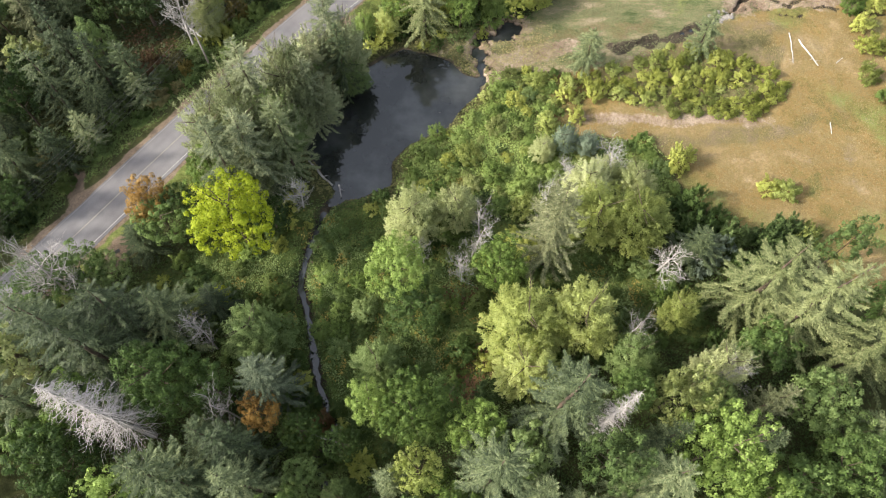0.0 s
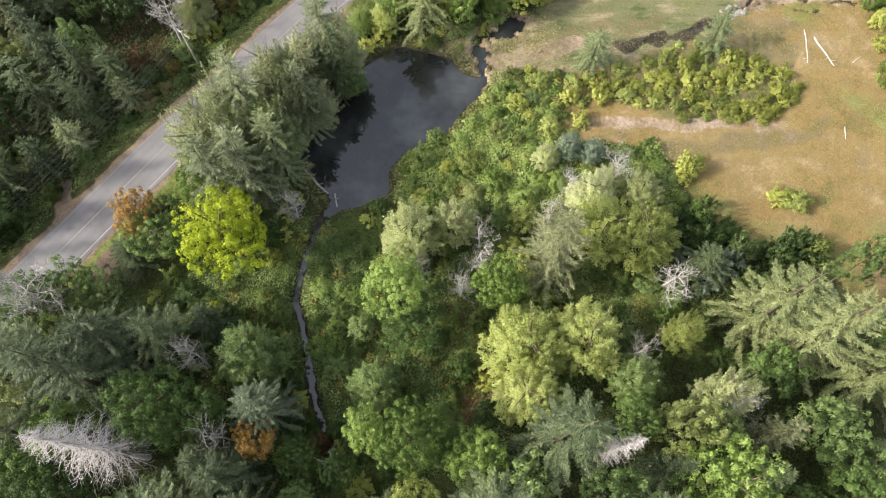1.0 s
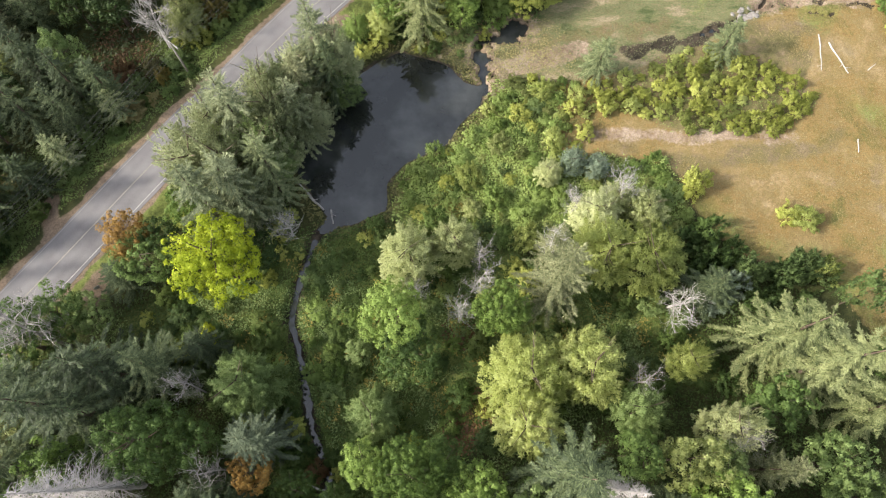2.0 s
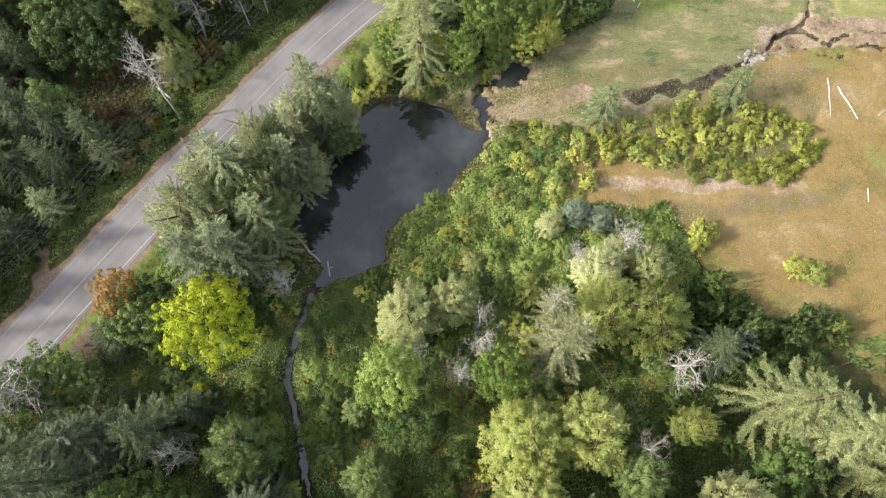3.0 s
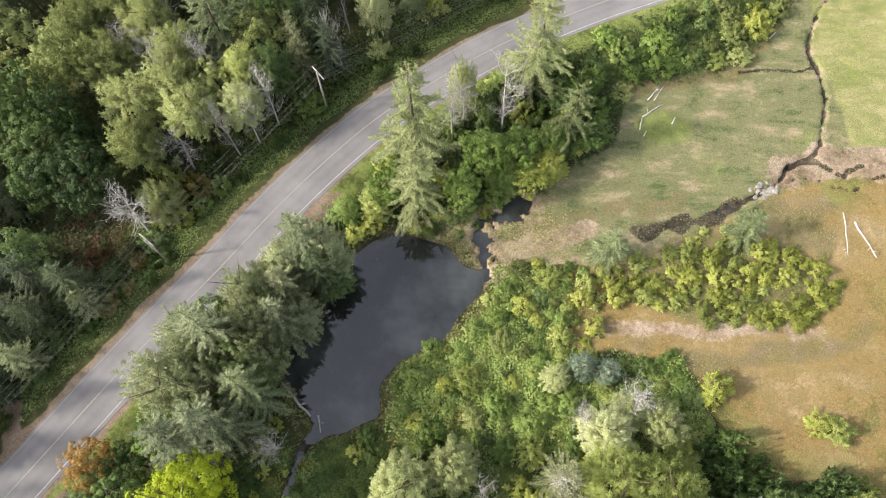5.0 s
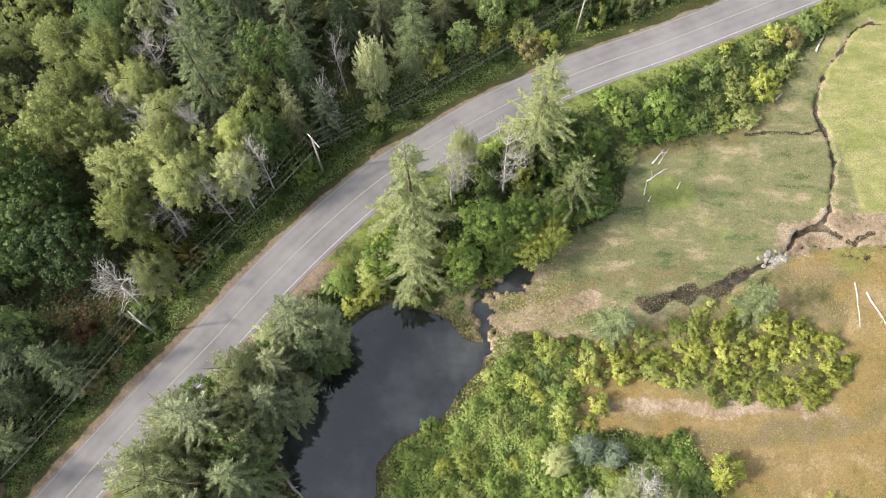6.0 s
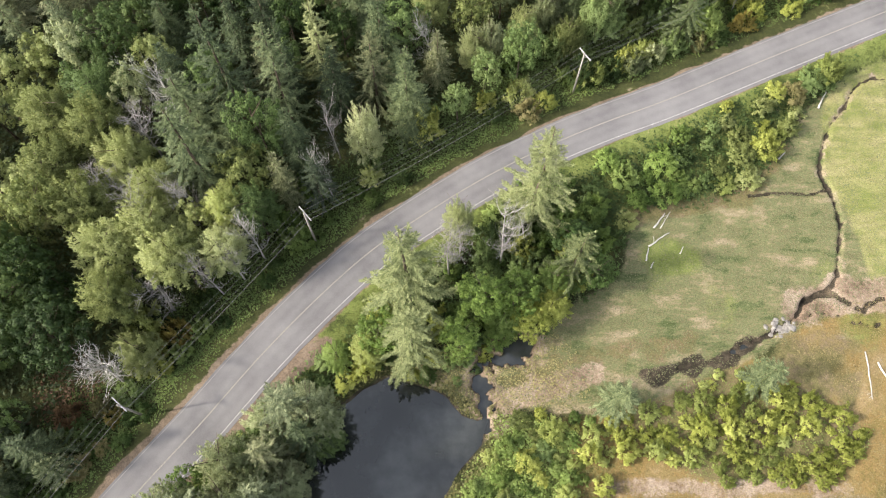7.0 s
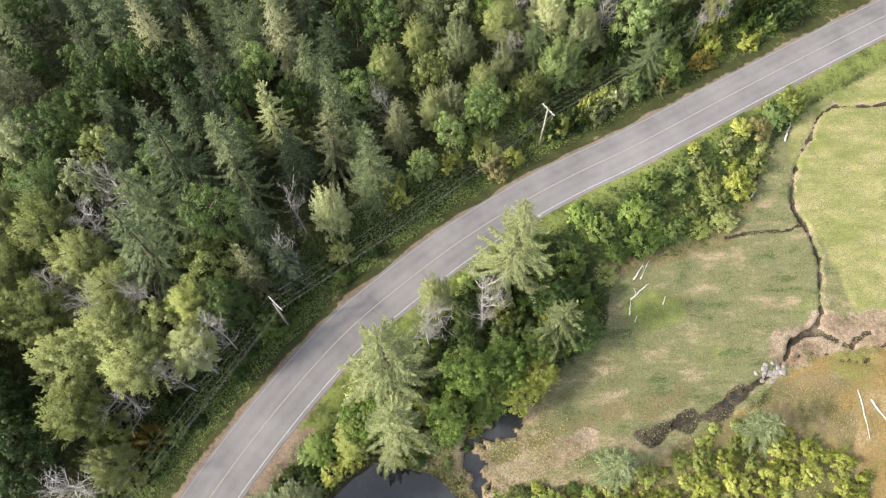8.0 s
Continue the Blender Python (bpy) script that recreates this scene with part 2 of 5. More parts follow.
# ---------- plan ----------
ROAD = [(-100.5, -21.6), (-75.5, 10.4), (-62.5, 27.4), (-51.3, 42.0), (-41.7, 54.8), (-35.4, 62.8), (-29.7, 69.7), (-22.7, 78.6), (-15.4, 86.8), (-8.4, 93.5),
        (-0.4, 99.4), (7.9, 104.8), (16.8, 109.6), (25.6, 113.6), (35.6, 117.6), (55.5, 126.5), (80.3, 137.2), (140.3, 162.2), (300.3, 229.2)]
POND = [(-9.5, 75.2), (-6.0, 76.4), (-4.0, 75.7), (1.5, 73.6), (3.6, 71.2), (6.4, 70.2), (6.2, 67.4), (3.4, 64.2), (0.7, 60.3), (-5.0, 57.4), (-7.4, 54.3),
        (-7.9, 50.4), (-12.1, 48.3), (-15.4, 47.6), (-17.2, 50.2), (-19.6, 54.3), (-21.3, 57.6), (-19.8, 62.0), (-16.5, 67.0), (-13.2, 72.0)]
CREEK = [(-15.2, 48.6), (-17.4, 46.1), (-18.7, 42.0), (-19.5, 38.4), (-20.0, 34.5), (-18.6, 30.0), (-17.5, 25.2), (-16.4, 20.6), (-15.0, 16.9),
         (-14.1, 14.0), (-15.6, 9.8), (-14.3, 6.4), (-12.5, 0), (-13, -20)]
CHANNEL = [(6.4, 69.6), (6.2, 74.0), (5.2, 77.0), (7.2, 78.0), (11.2, 78.6), (10.9, 81.2)]
STREAM = [(27.5, 76.0), (32.7, 76.8), (36.7, 78.0), (40.8, 79.4), (44.2, 80.9), (48.9, 83.6), (50.6, 86.0), (55.0, 88.2), (56.7, 92.7), (58.0, 97.3),
          (58.1, 101.1), (57.1, 105.0), (57.7, 108.9), (60.4, 114.1), (63.3, 117.3), (65.3, 120.5), (68.8, 122.4), (77.0, 122.1), (95, 125)]
SIDE = [(57.0, 102.9), (54.3, 102.2), (51.8, 102.5), (48.4, 102.3), (45.8, 102.0)]
MUDBANK = [(49.0, 82.8), (52.5, 84.6), (56.0, 83.2), (59.5, 82.6), (64, 84.4), (75, 83), (95, 86)]
MUDSTREAM = [(50.5, 86.0), (54.7, 86.9), (58.3, 84.7), (63.4, 86.9), (75, 86), (95, 90)]
MEADOW = [(17.5, 60.5), (20, 63.5), (29, 63), (40, 61.5), (52, 62.5), (57, 68), (52, 74.5), (46, 81.5), (60, 86.5), (110, 95), (110, 20), (66, 22), (57, 33), (53, 41), (41, 43.5),
          (36, 49), (33.5, 56.5), (24, 59)]
MARSH = [(8, 72), (3, 73), (-3, 76), (0, 79), (9, 82), (13, 81), (18, 85.5), (25.5, 89.5), (27.5, 96), (30, 100), (38, 101), (43.5, 102), (47.5, 104), (52, 109.5), (56, 116), (64, 122.2), (80, 129.5), (110, 143), (110, 88),
         (63, 86), (50, 82.5), (42, 78), (30, 73), (20, 70.5)]
VERGE_AREA = [(7, 98), (16, 103), (30, 110), (55, 121.5), (66, 125.5), (62, 121), (55.5, 115.5), (51.5, 109.5), (47, 104), (38, 101), (29, 100), (25, 93), (20, 96), (12, 94)]
EAST_BANK = [(-7, 49.5), (-6, 57.5), (1.5, 60.5), (7, 67), (7.5, 71), (13, 70.5), (17, 68.5), (16.5, 60.5), (18, 58.5), (32, 57.5), (35, 49), (30, 44), (14, 44), (5, 46)]
SOUTH_CLEARING = [(-46, 33), (-36, 40), (-22, 46), (-8, 49), (6, 46), (22, 41), (34, 36), (38, 26), (22, 24), (10, 22), (-6, 10), (-16, 8), (-24, 22), (-40, 31)]
THICKET = [(17, 68), (24, 67.5), (30, 64.5), (36, 62), (48, 62), (52, 64.5), (56, 68), (50, 73), (42, 77), (34, 75.5), (28, 72), (22, 70)]
LAYBY = [(-53, 47), (-53.8, 49), (-54.4, 51)]
WATER_Z, ROAD_Z = -0.75, 1.8


def smooth_line(pts, step=1.0):
    """Catmull-Rom through the points, at even steps."""
    p = [Vector((*q, 0)) for q in pts]
    p = [p[0] * 2 - p[1]] + p + [p[-1] * 2 - p[-2]]
    out = []
    for a, b, c, d in zip(p, p[1:], p[2:], p[3:]):
        k = max(1, int((c - b).length / step))
        for i in range(k):
            t = i / k
            v = 0.5 * (2 * b + (c - a) * t + (2 * a - 5 * b + 4 * c - d) * t * t + (3 * b - a - 3 * c + d) * t ** 3)
            out.append((v.x, v.y))
    out.append((p[-2].x, p[-2].y))
    return np.array(out)


def line_distance(X, Y, pts):
    """Distance to a polyline and the side of it (plus on its left)."""
    best, side = np.full(X.shape, 1e9), np.zeros(X.shape)
    for (ax, ay), (bx, by) in zip(pts[:-1], pts[1:]):
        dx, dy = bx - ax, by - ay
        t = np.clip(((X - ax) * dx + (Y - ay) * dy) / (dx * dx + dy * dy), 0, 1)
        d = np.hypot(X - ax - t * dx, Y - ay - t * dy)
        near = d < best
        best = np.where(near, d, best)
        side = np.where(near, np.sign(dx * (Y - ay) - dy * (X - ax)), side)
    return best, side


def inside(X, Y, poly):
    """Signed distance to a polygon's edge, plus inside it."""
    hit = np.zeros(X.shape, bool)
    for (ax, ay), (bx, by) in zip(poly, poly[1:] + poly[:1]):
        cross = (ay > Y) != (by > Y)
        with np.errstate(divide="ignore", invalid="ignore"):
            hit ^= cross & (X < (bx - ax) * (Y - ay) / (by - ay + 1e-12) + ax)
    d, _ = line_distance(X, Y, poly + poly[:1])
    return np.where(hit, d, -d)


def waves(X, Y, scale, seed):
    """Smooth broken noise in about -1 to 1."""
    r = np.random.RandomState(seed)
    out = np.zeros(X.shape)
    for k in range(9):
        a, f, p = r.uniform(0, 6.28), r.uniform(0.6, 2.2) / scale, r.uniform(0, 6.28)
        out += np.sin((X * np.cos(a) + Y * np.sin(a)) * f * 2 + p + 1.3 * np.sin((X * np.sin(a) - Y * np.cos(a)) * f + 2 * p))
    return out / 5.0


def step01(v, a, b):
    t = np.clip((v - a) / (b - a), 0, 1)
    return t * t * (3 - 2 * t)


ROAD_LINE = smooth_line(ROAD, 3.0)
CREEK_LINE, CHANNEL_LINE, STREAM_LINE = smooth_line(CREEK, 1.5), smooth_line(CHANNEL, 1.5), smooth_line(STREAM, 1.5)
SIDE_LINE, MUD_LINE, BANK_LINE = smooth_line(SIDE, 1.5), smooth_line(MUDSTREAM, 1.5), smooth_line(MUDBANK, 1.5)


def plan(X, Y):
    X, Y = np.asarray(X, float), np.asarray(Y, float)
    wob = waves(X, Y, 3.0, 5)
    jag = 0.6 * waves(X, Y, 1.1, 15) + 0.5 * waves(X, Y, 0.5, 16)
    rd, rs = line_distance(X, Y, ROAD_LINE)
    pond = inside(X, Y, POND) + 0.35 * wob
    creek = line_distance(X, Y, CREEK_LINE)[0] + 0.2 * wob + 0.1 * jag + 0.2
    chan = np.minimum(line_distance(X, Y, CHANNEL_LINE)[0], np.hypot((X - 10.8) / 1.2, Y - 79.6) - 0.7) + 0.6 * wob + 1.0 * jag - 0.1
    stream = line_distance(X, Y, STREAM_LINE)[0] + 0.3 * wob + (0.3 + 0.45 * step01(X, 46, 40)) * jag + 0.33 + 0.1 * step01(Y, 100, 112) + 0.3 * step01(X, 44, 36)
    side = line_distance(X, Y, SIDE_LINE)[0] + 0.25 * jag + 0.12
    mud = np.minimum(line_distance(X, Y, MUD_LINE)[0], line_distance(X, Y, BANK_LINE)[0] + 0.1) + 0.4 * wob + 0.6 * jag + 0.15
    z = 0.12 * waves(X, Y, 6.0, 1) + 0.05 * waves(X, Y, 1.5, 2)
    near_water = np.minimum.reduce([-pond, creek, chan])
    left = rs > 0
    z = z + np.where(left, 0.9 * step01(rd, 4, 25), 0)
    bank = step01(rd, 9.5, 4.2)
    z = z * (1 - bank) + (ROAD_Z - 0.06) * bank
    z = z - 1.9 * step01(pond, -1.0, 2.0)
    z = z * (1 - 0.7 * step01(creek, 2.2, 0.9)) - 0.98 * step01(creek, 1.8, 0.7)
    z = z - 1.0 * step01(chan, 1.2, 0.3)
    z = z - 0.5 * step01(stream, 0.95, 0.3) - 0.4 * step01(side, 0.5, 0.1) - 0.35 * step01(mud, 0.7, 0.1)
    return dict(z=z, rd=rd, rs=rs, pond=pond, creek=creek, chan=chan, stream=stream, side=side, mud=mud,
                meadow=inside(X, Y, MEADOW), marsh=inside(X, Y, MARSH))


def stretched(lo, fine_lo, fine_hi, hi):
    mid = np.concatenate([np.arange(lo, fine_lo, 0.8), np.arange(fine_lo, fine_hi, 0.3), np.arange(fine_hi, hi, 0.8)])
    out = np.array([1.5, 4, 9, 18, 35, 70, 150, 400, 1000, 2600.0])
    return np.concatenate([lo - out[::-1], mid, mid[-1] + out])


GX, GY = stretched(-84, 4, 70, 90), stretched(-8, 68, 124, 168)
PLAN = plan(*np.meshgrid(GX, GY))


def at(field, x, y):
    """A field of the plan at places, between the ground's grid points."""
    i = np.clip(np.searchsorted(GX, x) - 1, 0, len(GX) - 2)
    j = np.clip(np.searchsorted(GY, y) - 1, 0, len(GY) - 2)
    u, v = (x - GX[i]) / (GX[i + 1] - GX[i]), (y - GY[j]) / (GY[j + 1] - GY[j])
    g = PLAN[field]
    return (g[j, i] * (1 - u) + g[j, i + 1] * u) * (1 - v) + (g[j + 1, i] * (1 - u) + g[j + 1, i + 1] * u) * v


def ground_z(x, y):
    return float(at("z", x, y))


def mesh_object(name, verts, faces, mat, parent=None, label="", smooth=False, normals=None):
    me = bpy.data.meshes.new(name)
    me.from_pydata(np.asarray(verts, float).tolist(), [], faces if isinstance(faces, list) else faces.tolist())
    if mat:
        me.materials.append(mat)
    if smooth:
        me.polygons.foreach_set("use_smooth", np.ones(len(me.polygons), bool))
    me.update()
    if normals is not None:
        me.polygons.foreach_set("use_smooth", np.ones(len(me.polygons), bool))
        me.normals_split_custom_set_from_vertices(normals)
    ob = new(name, me)
    ob.parent = parent
    if label:
        tagged(ob, label)
    return ob


# ---------- ground ----------
def build_ground():
    X, Y = np.meshgrid(GX, GY)
    p = PLAN
    nx, ny = len(GX), len(GY)
    i = np.arange(nx * ny).reshape(ny, nx)
    faces = np.stack([i[:-1, :-1], i[:-1, 1:], i[1:, 1:], i[1:, :-1]], -1).reshape(-1, 4)
    ob = mesh_object("ground", np.stack([X, Y, p["z"]], -1).reshape(-1, 3), faces, GROUND, smooth=True)
    dry = np.maximum(step01(p["meadow"], -1.5, 1.5), 0.85 * step01(inside(X, Y, [(14, 70), (17, 58), (36, 60), (56, 62), (60, 70), (50, 77), (40, 79), (24, 73)]), -1.0, 1.5))
    marsh = step01(p["marsh"], -1.5, 1.5)
    dry = np.maximum(dry, 0.62 * marsh * step01(waves(X, Y, 5.0, 81) + 0.02 * (86 - Y) - 0.02 * (X - 30), 0.0, 0.9))
    trodden = np.maximum(step01(np.abs(Y - 61.8 - 0.5 * waves(X, Y, 8, 9)), 1.8, 0.3) * step01(X, 17, 22) * step01(X, 54, 48) * 0.8, 0)
    rut = step01(line_distance(X, Y, [(61, 84), (61.8, 72), (62.4, 60), (60.5, 44)])[0] + 0.5 * waves(X, Y, 2.5, 71), 1.6, 0.3)
    flats = step01(line_distance(X, Y, [(9, 72.5), (14, 74.2), (20.5, 76)])[0], 2.6, 0.5)
    mouth = step01(line_distance(X, Y, [(50, 85), (56, 87), (66, 86.5), (90, 90)])[0] + 0.8 * waves(X, Y, 3.0, 49), 4.2, 1.2)
    mud = np.maximum.reduce([trodden, flats, mouth, step01(p["chan"] + 0.8 * waves(X, Y, 1.6, 48), 3.4, 1.0) * 0.75, step01(p["stream"] + 0.5 * waves(X, Y, 2.0, 50), 1.6, 0.6) * 0.45])
    shoulder = step01(p["rd"] + 0.3 * waves(X, Y, 3.0, 31) + 0.3 * step01(X, -25, 5) - 0.28 * step01(X, -20, -36), 4.1, 3.55)
    shoulder = np.maximum(shoulder, step01(line_distance(X, Y, LAYBY)[0] + 0.7 * waves(X, Y, 1.6, 33), 2.1, 0.7))
    shoulder = np.maximum(shoulder, 0.8 * step01(line_distance(X, Y, [(-46.5, 37.5), (-45, 40)])[0], 2.2, 1.0))
    shoulder = np.maximum(shoulder, 0.75 * step01(line_distance(X, Y, [(-24, 69.5), (-17.5, 77.5), (-14.5, 80)])[0], 1.7, 0.7))
    bed = np.maximum.reduce([step01(p["pond"], -0.4, 0.6), step01(p["creek"] + 0.3 * waves(X, Y, 1.5, 13), 1.35, 0.8), step01(p["chan"], 0.9, 0.5), step01(p["stream"], 0.8, 0.4),
                             step01(p["side"], 0.5, 0.25), step01(p["mud"], 0.55, 0.25)])
    lush_and_shade = np.maximum.reduce([step01(p["rd"], 9.5, 6.0) * np.where(p["rs"] < 0, 0.65, 0.25 * step01(p["rd"], 7.0, 5.2)), 0.75 * step01(np.hypot((X - 33) / 1.6, Y - 92.5), 4.5, 1.5), 
                              0.5 * step01(inside(X, Y, VERGE_AREA), -1.5, 1), 0.75 * step01(inside(X, Y, EAST_BANK), -1.5, 1), 0.62 * step01(inside(X, Y, SOUTH_CLEARING), -2, 2),
                              # the meadow-edge term paints the trees' shade into the ground as darker green
                              0.52 * step01(waves(X, Y, 7.0, 51) + 0.03 * (X - 52), 0.1, 0.9) * dry, 0.5 * step01(p["meadow"], 9, 1) * step01(p["meadow"], -1, 0.5) * step01(Y, 58, 50), 0.4 * step01(waves(X, Y, 6.0, 52), 0.2, 0.9) * marsh])
    weeds = np.maximum.reduce([0.8 * step01(inside(X, Y, THICKET) + 0.8 * waves(X, Y, 3.0, 41), -1.2, 0.8), 0.75 * step01(np.hypot((X - 50) / 1.3, Y - 76.5) + 2.2 * waves(X, Y, 3.0, 42), 7.0, 2.5),
                               # band below the thicket: its shade on the meadow, painted as darker ground
                               0.62 * step01(inside(X, Y, [(18, 62), (34, 60), (54, 61.5), (62, 66), (56, 58), (36, 54)]) + 1.2 * waves(X, Y, 4.0, 43), -1, 2),
                               0.7 * step01(line_distance(X, Y, [(28, 99), (36, 100.5), (45, 102), (52, 110)])[0] + 0.7 * waves(X, Y, 2.5, 44), 2.6, 0.8),
                               0.6 * step01(line_distance(X, Y, [(8, 74), (20, 78.5), (34, 80)])[0] + 1.3 * waves(X, Y, 2.0, 45), 2.4, 0.6)])
    weeds = np.maximum(weeds, 0.42 * rut)
    sludge = step01(line_distance(X, Y, [(28, 75.6), (33, 76.8), (38, 78.2), (42, 79.6)])[0] + 0.8 * waves(X, Y, 2.2, 46), 1.5, 0.6)
    bed = np.maximum(bed, 0.85 * sludge)
    field = marsh * step01(X + 2.5 * waves(X, Y, 8.0, 47) + 0.05 * (Y - 100), 57, 62)
    for layer, chans in (("zone_a", (dry, marsh, mud, weeds)), ("zone_b", (shoulder, bed, lush_and_shade, field))):
        a = ob.data.color_attributes.new(layer, "FLOAT_COLOR", "POINT")
        a.data.foreach_set("color", np.stack(chans, -1).astype(np.float32).ravel())
    return tagged(ob, "uneven ground of dry meadow, marsh grass, mud and forest soil", "ground", kind="structure")


def build_water(name, label, verts, faces):
    return tagged(mesh_object(name, verts, faces, WATER), label, "water", kind="structure")


def ribbon(line, half, z):
    a = np.asarray(line)
    d = np.gradient(a, axis=0)
    d /= np.linalg.norm(d, axis=1)[:, None]
    n = np.stack([-d[:, 1], d[:, 0]], -1)
    half = np.asarray(half)
    lo, hi = a + n * half[0], a + n * half[1]
    zz = np.full(len(a), z)
    v = np.concatenate([np.column_stack([lo, zz]), np.column_stack([hi, zz])])
    k = len(a)
    return v, [[j, j + 1, k + j + 1, k + j] for j in range(k - 1)]


build_ground()
px, py = np.meshgrid(np.arange(-24, 14, 0.5), np.arange(45.5, 84, 0.5))
low = (at("z", px, py) < WATER_Z + 0.2) & ((at("pond", px, py) > -1.5) | (at("chan", px, py) < 1.6)) & (py > 47.4)
low = low[:-1, :-1] | low[1:, :-1] | low[:-1, 1:] | low[1:, 1:]
verts, faces, ids = [], [], {}
for r, c in zip(*np.nonzero(low)):
    f = []
    for q in ((r, c), (r, c + 1), (r + 1, c + 1), (r + 1, c)):
        if q not in ids:
            ids[q] = len(verts)
            verts.append((px[q], py[q], WATER_Z))
        f.append(ids[q])
    faces.append(f)
build_water("pond_water", "still dark pond water that mirrors the sky", verts, faces)
creek_run = smooth_line(CREEK, 0.5)[6:]
creek_half = (0.4 + 0.3 * waves(creek_run[:, 0], creek_run[:, 1], 1.2, 12))[:, None]
build_water("creek_water", "narrow creek of dark water", *ribbon(creek_run, (creek_half, -creek_half[::-1]), WATER_Z - 0.012))
build_water("stream_water", "thin dark marsh stream", *ribbon(STREAM_LINE[2:10], (0.5, -0.5), -0.5))


def build_road():
    line = smooth_line(ROAD, 1.2)
    v, f = [], []
    prof = [(-3.7, -0.5), (-3.42, -0.02), (-1.7, 0.02), (0, 0.05), (1.7, 0.02), (3.25, -0.02), (3.5, -0.5)]
    d = np.gradient(line, axis=0)
    d /= np.linalg.norm(d, axis=1)[:, None]
    n = np.stack([-d[:, 1], d[:, 0]], -1)
    along = np.concatenate([[0], np.cumsum(np.linalg.norm(np.diff(line, axis=0), axis=1))])
    wav = waves(line[:, 0], line[:, 1], 2.5, 3) * 0.12
    uv = []
    for k in range(len(line)):
        for o, h in prof:
            e = o + (wav[k] * (1 if o > 0 else -0.7) if abs(o) > 3 else 0)
            v.append((line[k][0] + n[k][0] * e, line[k][1] + n[k][1] * e, ROAD_Z + h))
            uv.append((along[k], e))
    m = len(prof)
    for k in range(len(line) - 1):
        for j in range(m - 1):
            f.append([k * m + j, k * m + m + j, k * m + m + j + 1, k * m + j + 1])
    f = [q[::-1] for q in f]
    ob = mesh_object("road", v, f, ASPHALT)
    lay = ob.data.uv_layers.new(name="UVMap")
    for lp in ob.data.loops:
        lay.data[lp.index].uv = uv[lp.vertex_index]
    tagged(ob, "two-lane country road of worn grey asphalt", "road", kind="structure")
    for name, a, b, z, mat, lab in (("edge_line", 2.88, 2.99, 0.004, FAINT_PAINT, "rubbed faint white edge line"), ("edge_line", -2.99, -2.84, 0.004, WHITE_PAINT, "worn white edge line"),
                                    ("centre_line", -0.09, 0.09, 0.056, YELLOW_PAINT, "faded yellow centre line")):
        vv, ff = ribbon(line, (b, a), ROAD_Z + z + 0.006)
        mesh_object(name, vv, ff, mat, ob, lab)


build_road()


# ---------- plants ----------
def unit(v):
    return v / (np.linalg.norm(v, axis=-1, keepdims=True) + 1e-9)


def to_size(v, H, R):
    """Stretches a crown so that its top and its reach are H and R."""
    v[:, :2] *= R / np.percentile(np.hypot(v[:, 0], v[:, 1]), 97)
    v[:, 2] *= H / v[:, 2].max()
    return v


def leaf_quads(pos, axis, width_dir, length, width):
    """Pointed leaves: two corners at the base and a tip."""
    L, W = length[:, None], width[:, None]
    v = np.stack([pos + width_dir * W * 0.5, pos + axis * L, pos - width_dir * W * 0.5], 1).reshape(-1, 3)
    return v, np.arange(len(v)).reshape(-1, 3)


def tube(path, radii, sides=6):
    path = np.asarray(path, float)
    v, f = [], []
    k = len(path)
    for i in range(k):
        t = path[min(i + 1, k - 1)] - path[max(i - 1, 0)]
        t = t / (np.linalg.norm(t) + 1e-9)
        u = np.cross(t, (0.31, 0.89, 0.33) if abs(t[2]) > 0.8 else (0, 0, 1.0))
        u /= np.linalg.norm(u)
        w = np.cross(t, u)
        for s in range(sides):
            a = 2 * math.pi * s / sides
            v.append(path[i] + radii[i] * (math.cos(a) * u + math.sin(a) * w))
    for i in range(k - 1):
        for s in range(sides):
            s2 = (s + 1) % sides
            f.append([i * sides + s, i * sides + s2, (i + 1) * sides + s2, (i + 1) * sides + s])
    f.append(list(range(sides))[::-1])
    f.append([(k - 1) * sides + s for s in range(sides)])
    return v, f


def joined(pieces):
    v, f, o = [], [], 0
    for a, b in pieces:
        v.extend(a)
        f.extend([[i + o for i in q] for q in b])
        o += len(a)
    return v, f


def kite_leaves(pos, axis, width_dir, length, width):
    """Sprays: kite-shaped blades, widest before the middle."""
    L, W = length[:, None], width[:, None]
    mid = pos + axis * L * 0.42
    v = np.stack([pos, mid + width_dir * W * 0.5, pos + axis * L, mid - width_dir * W * 0.5], 1).reshape(-1, 3)
    return v, np.arange(len(v)).reshape(-1, 4)


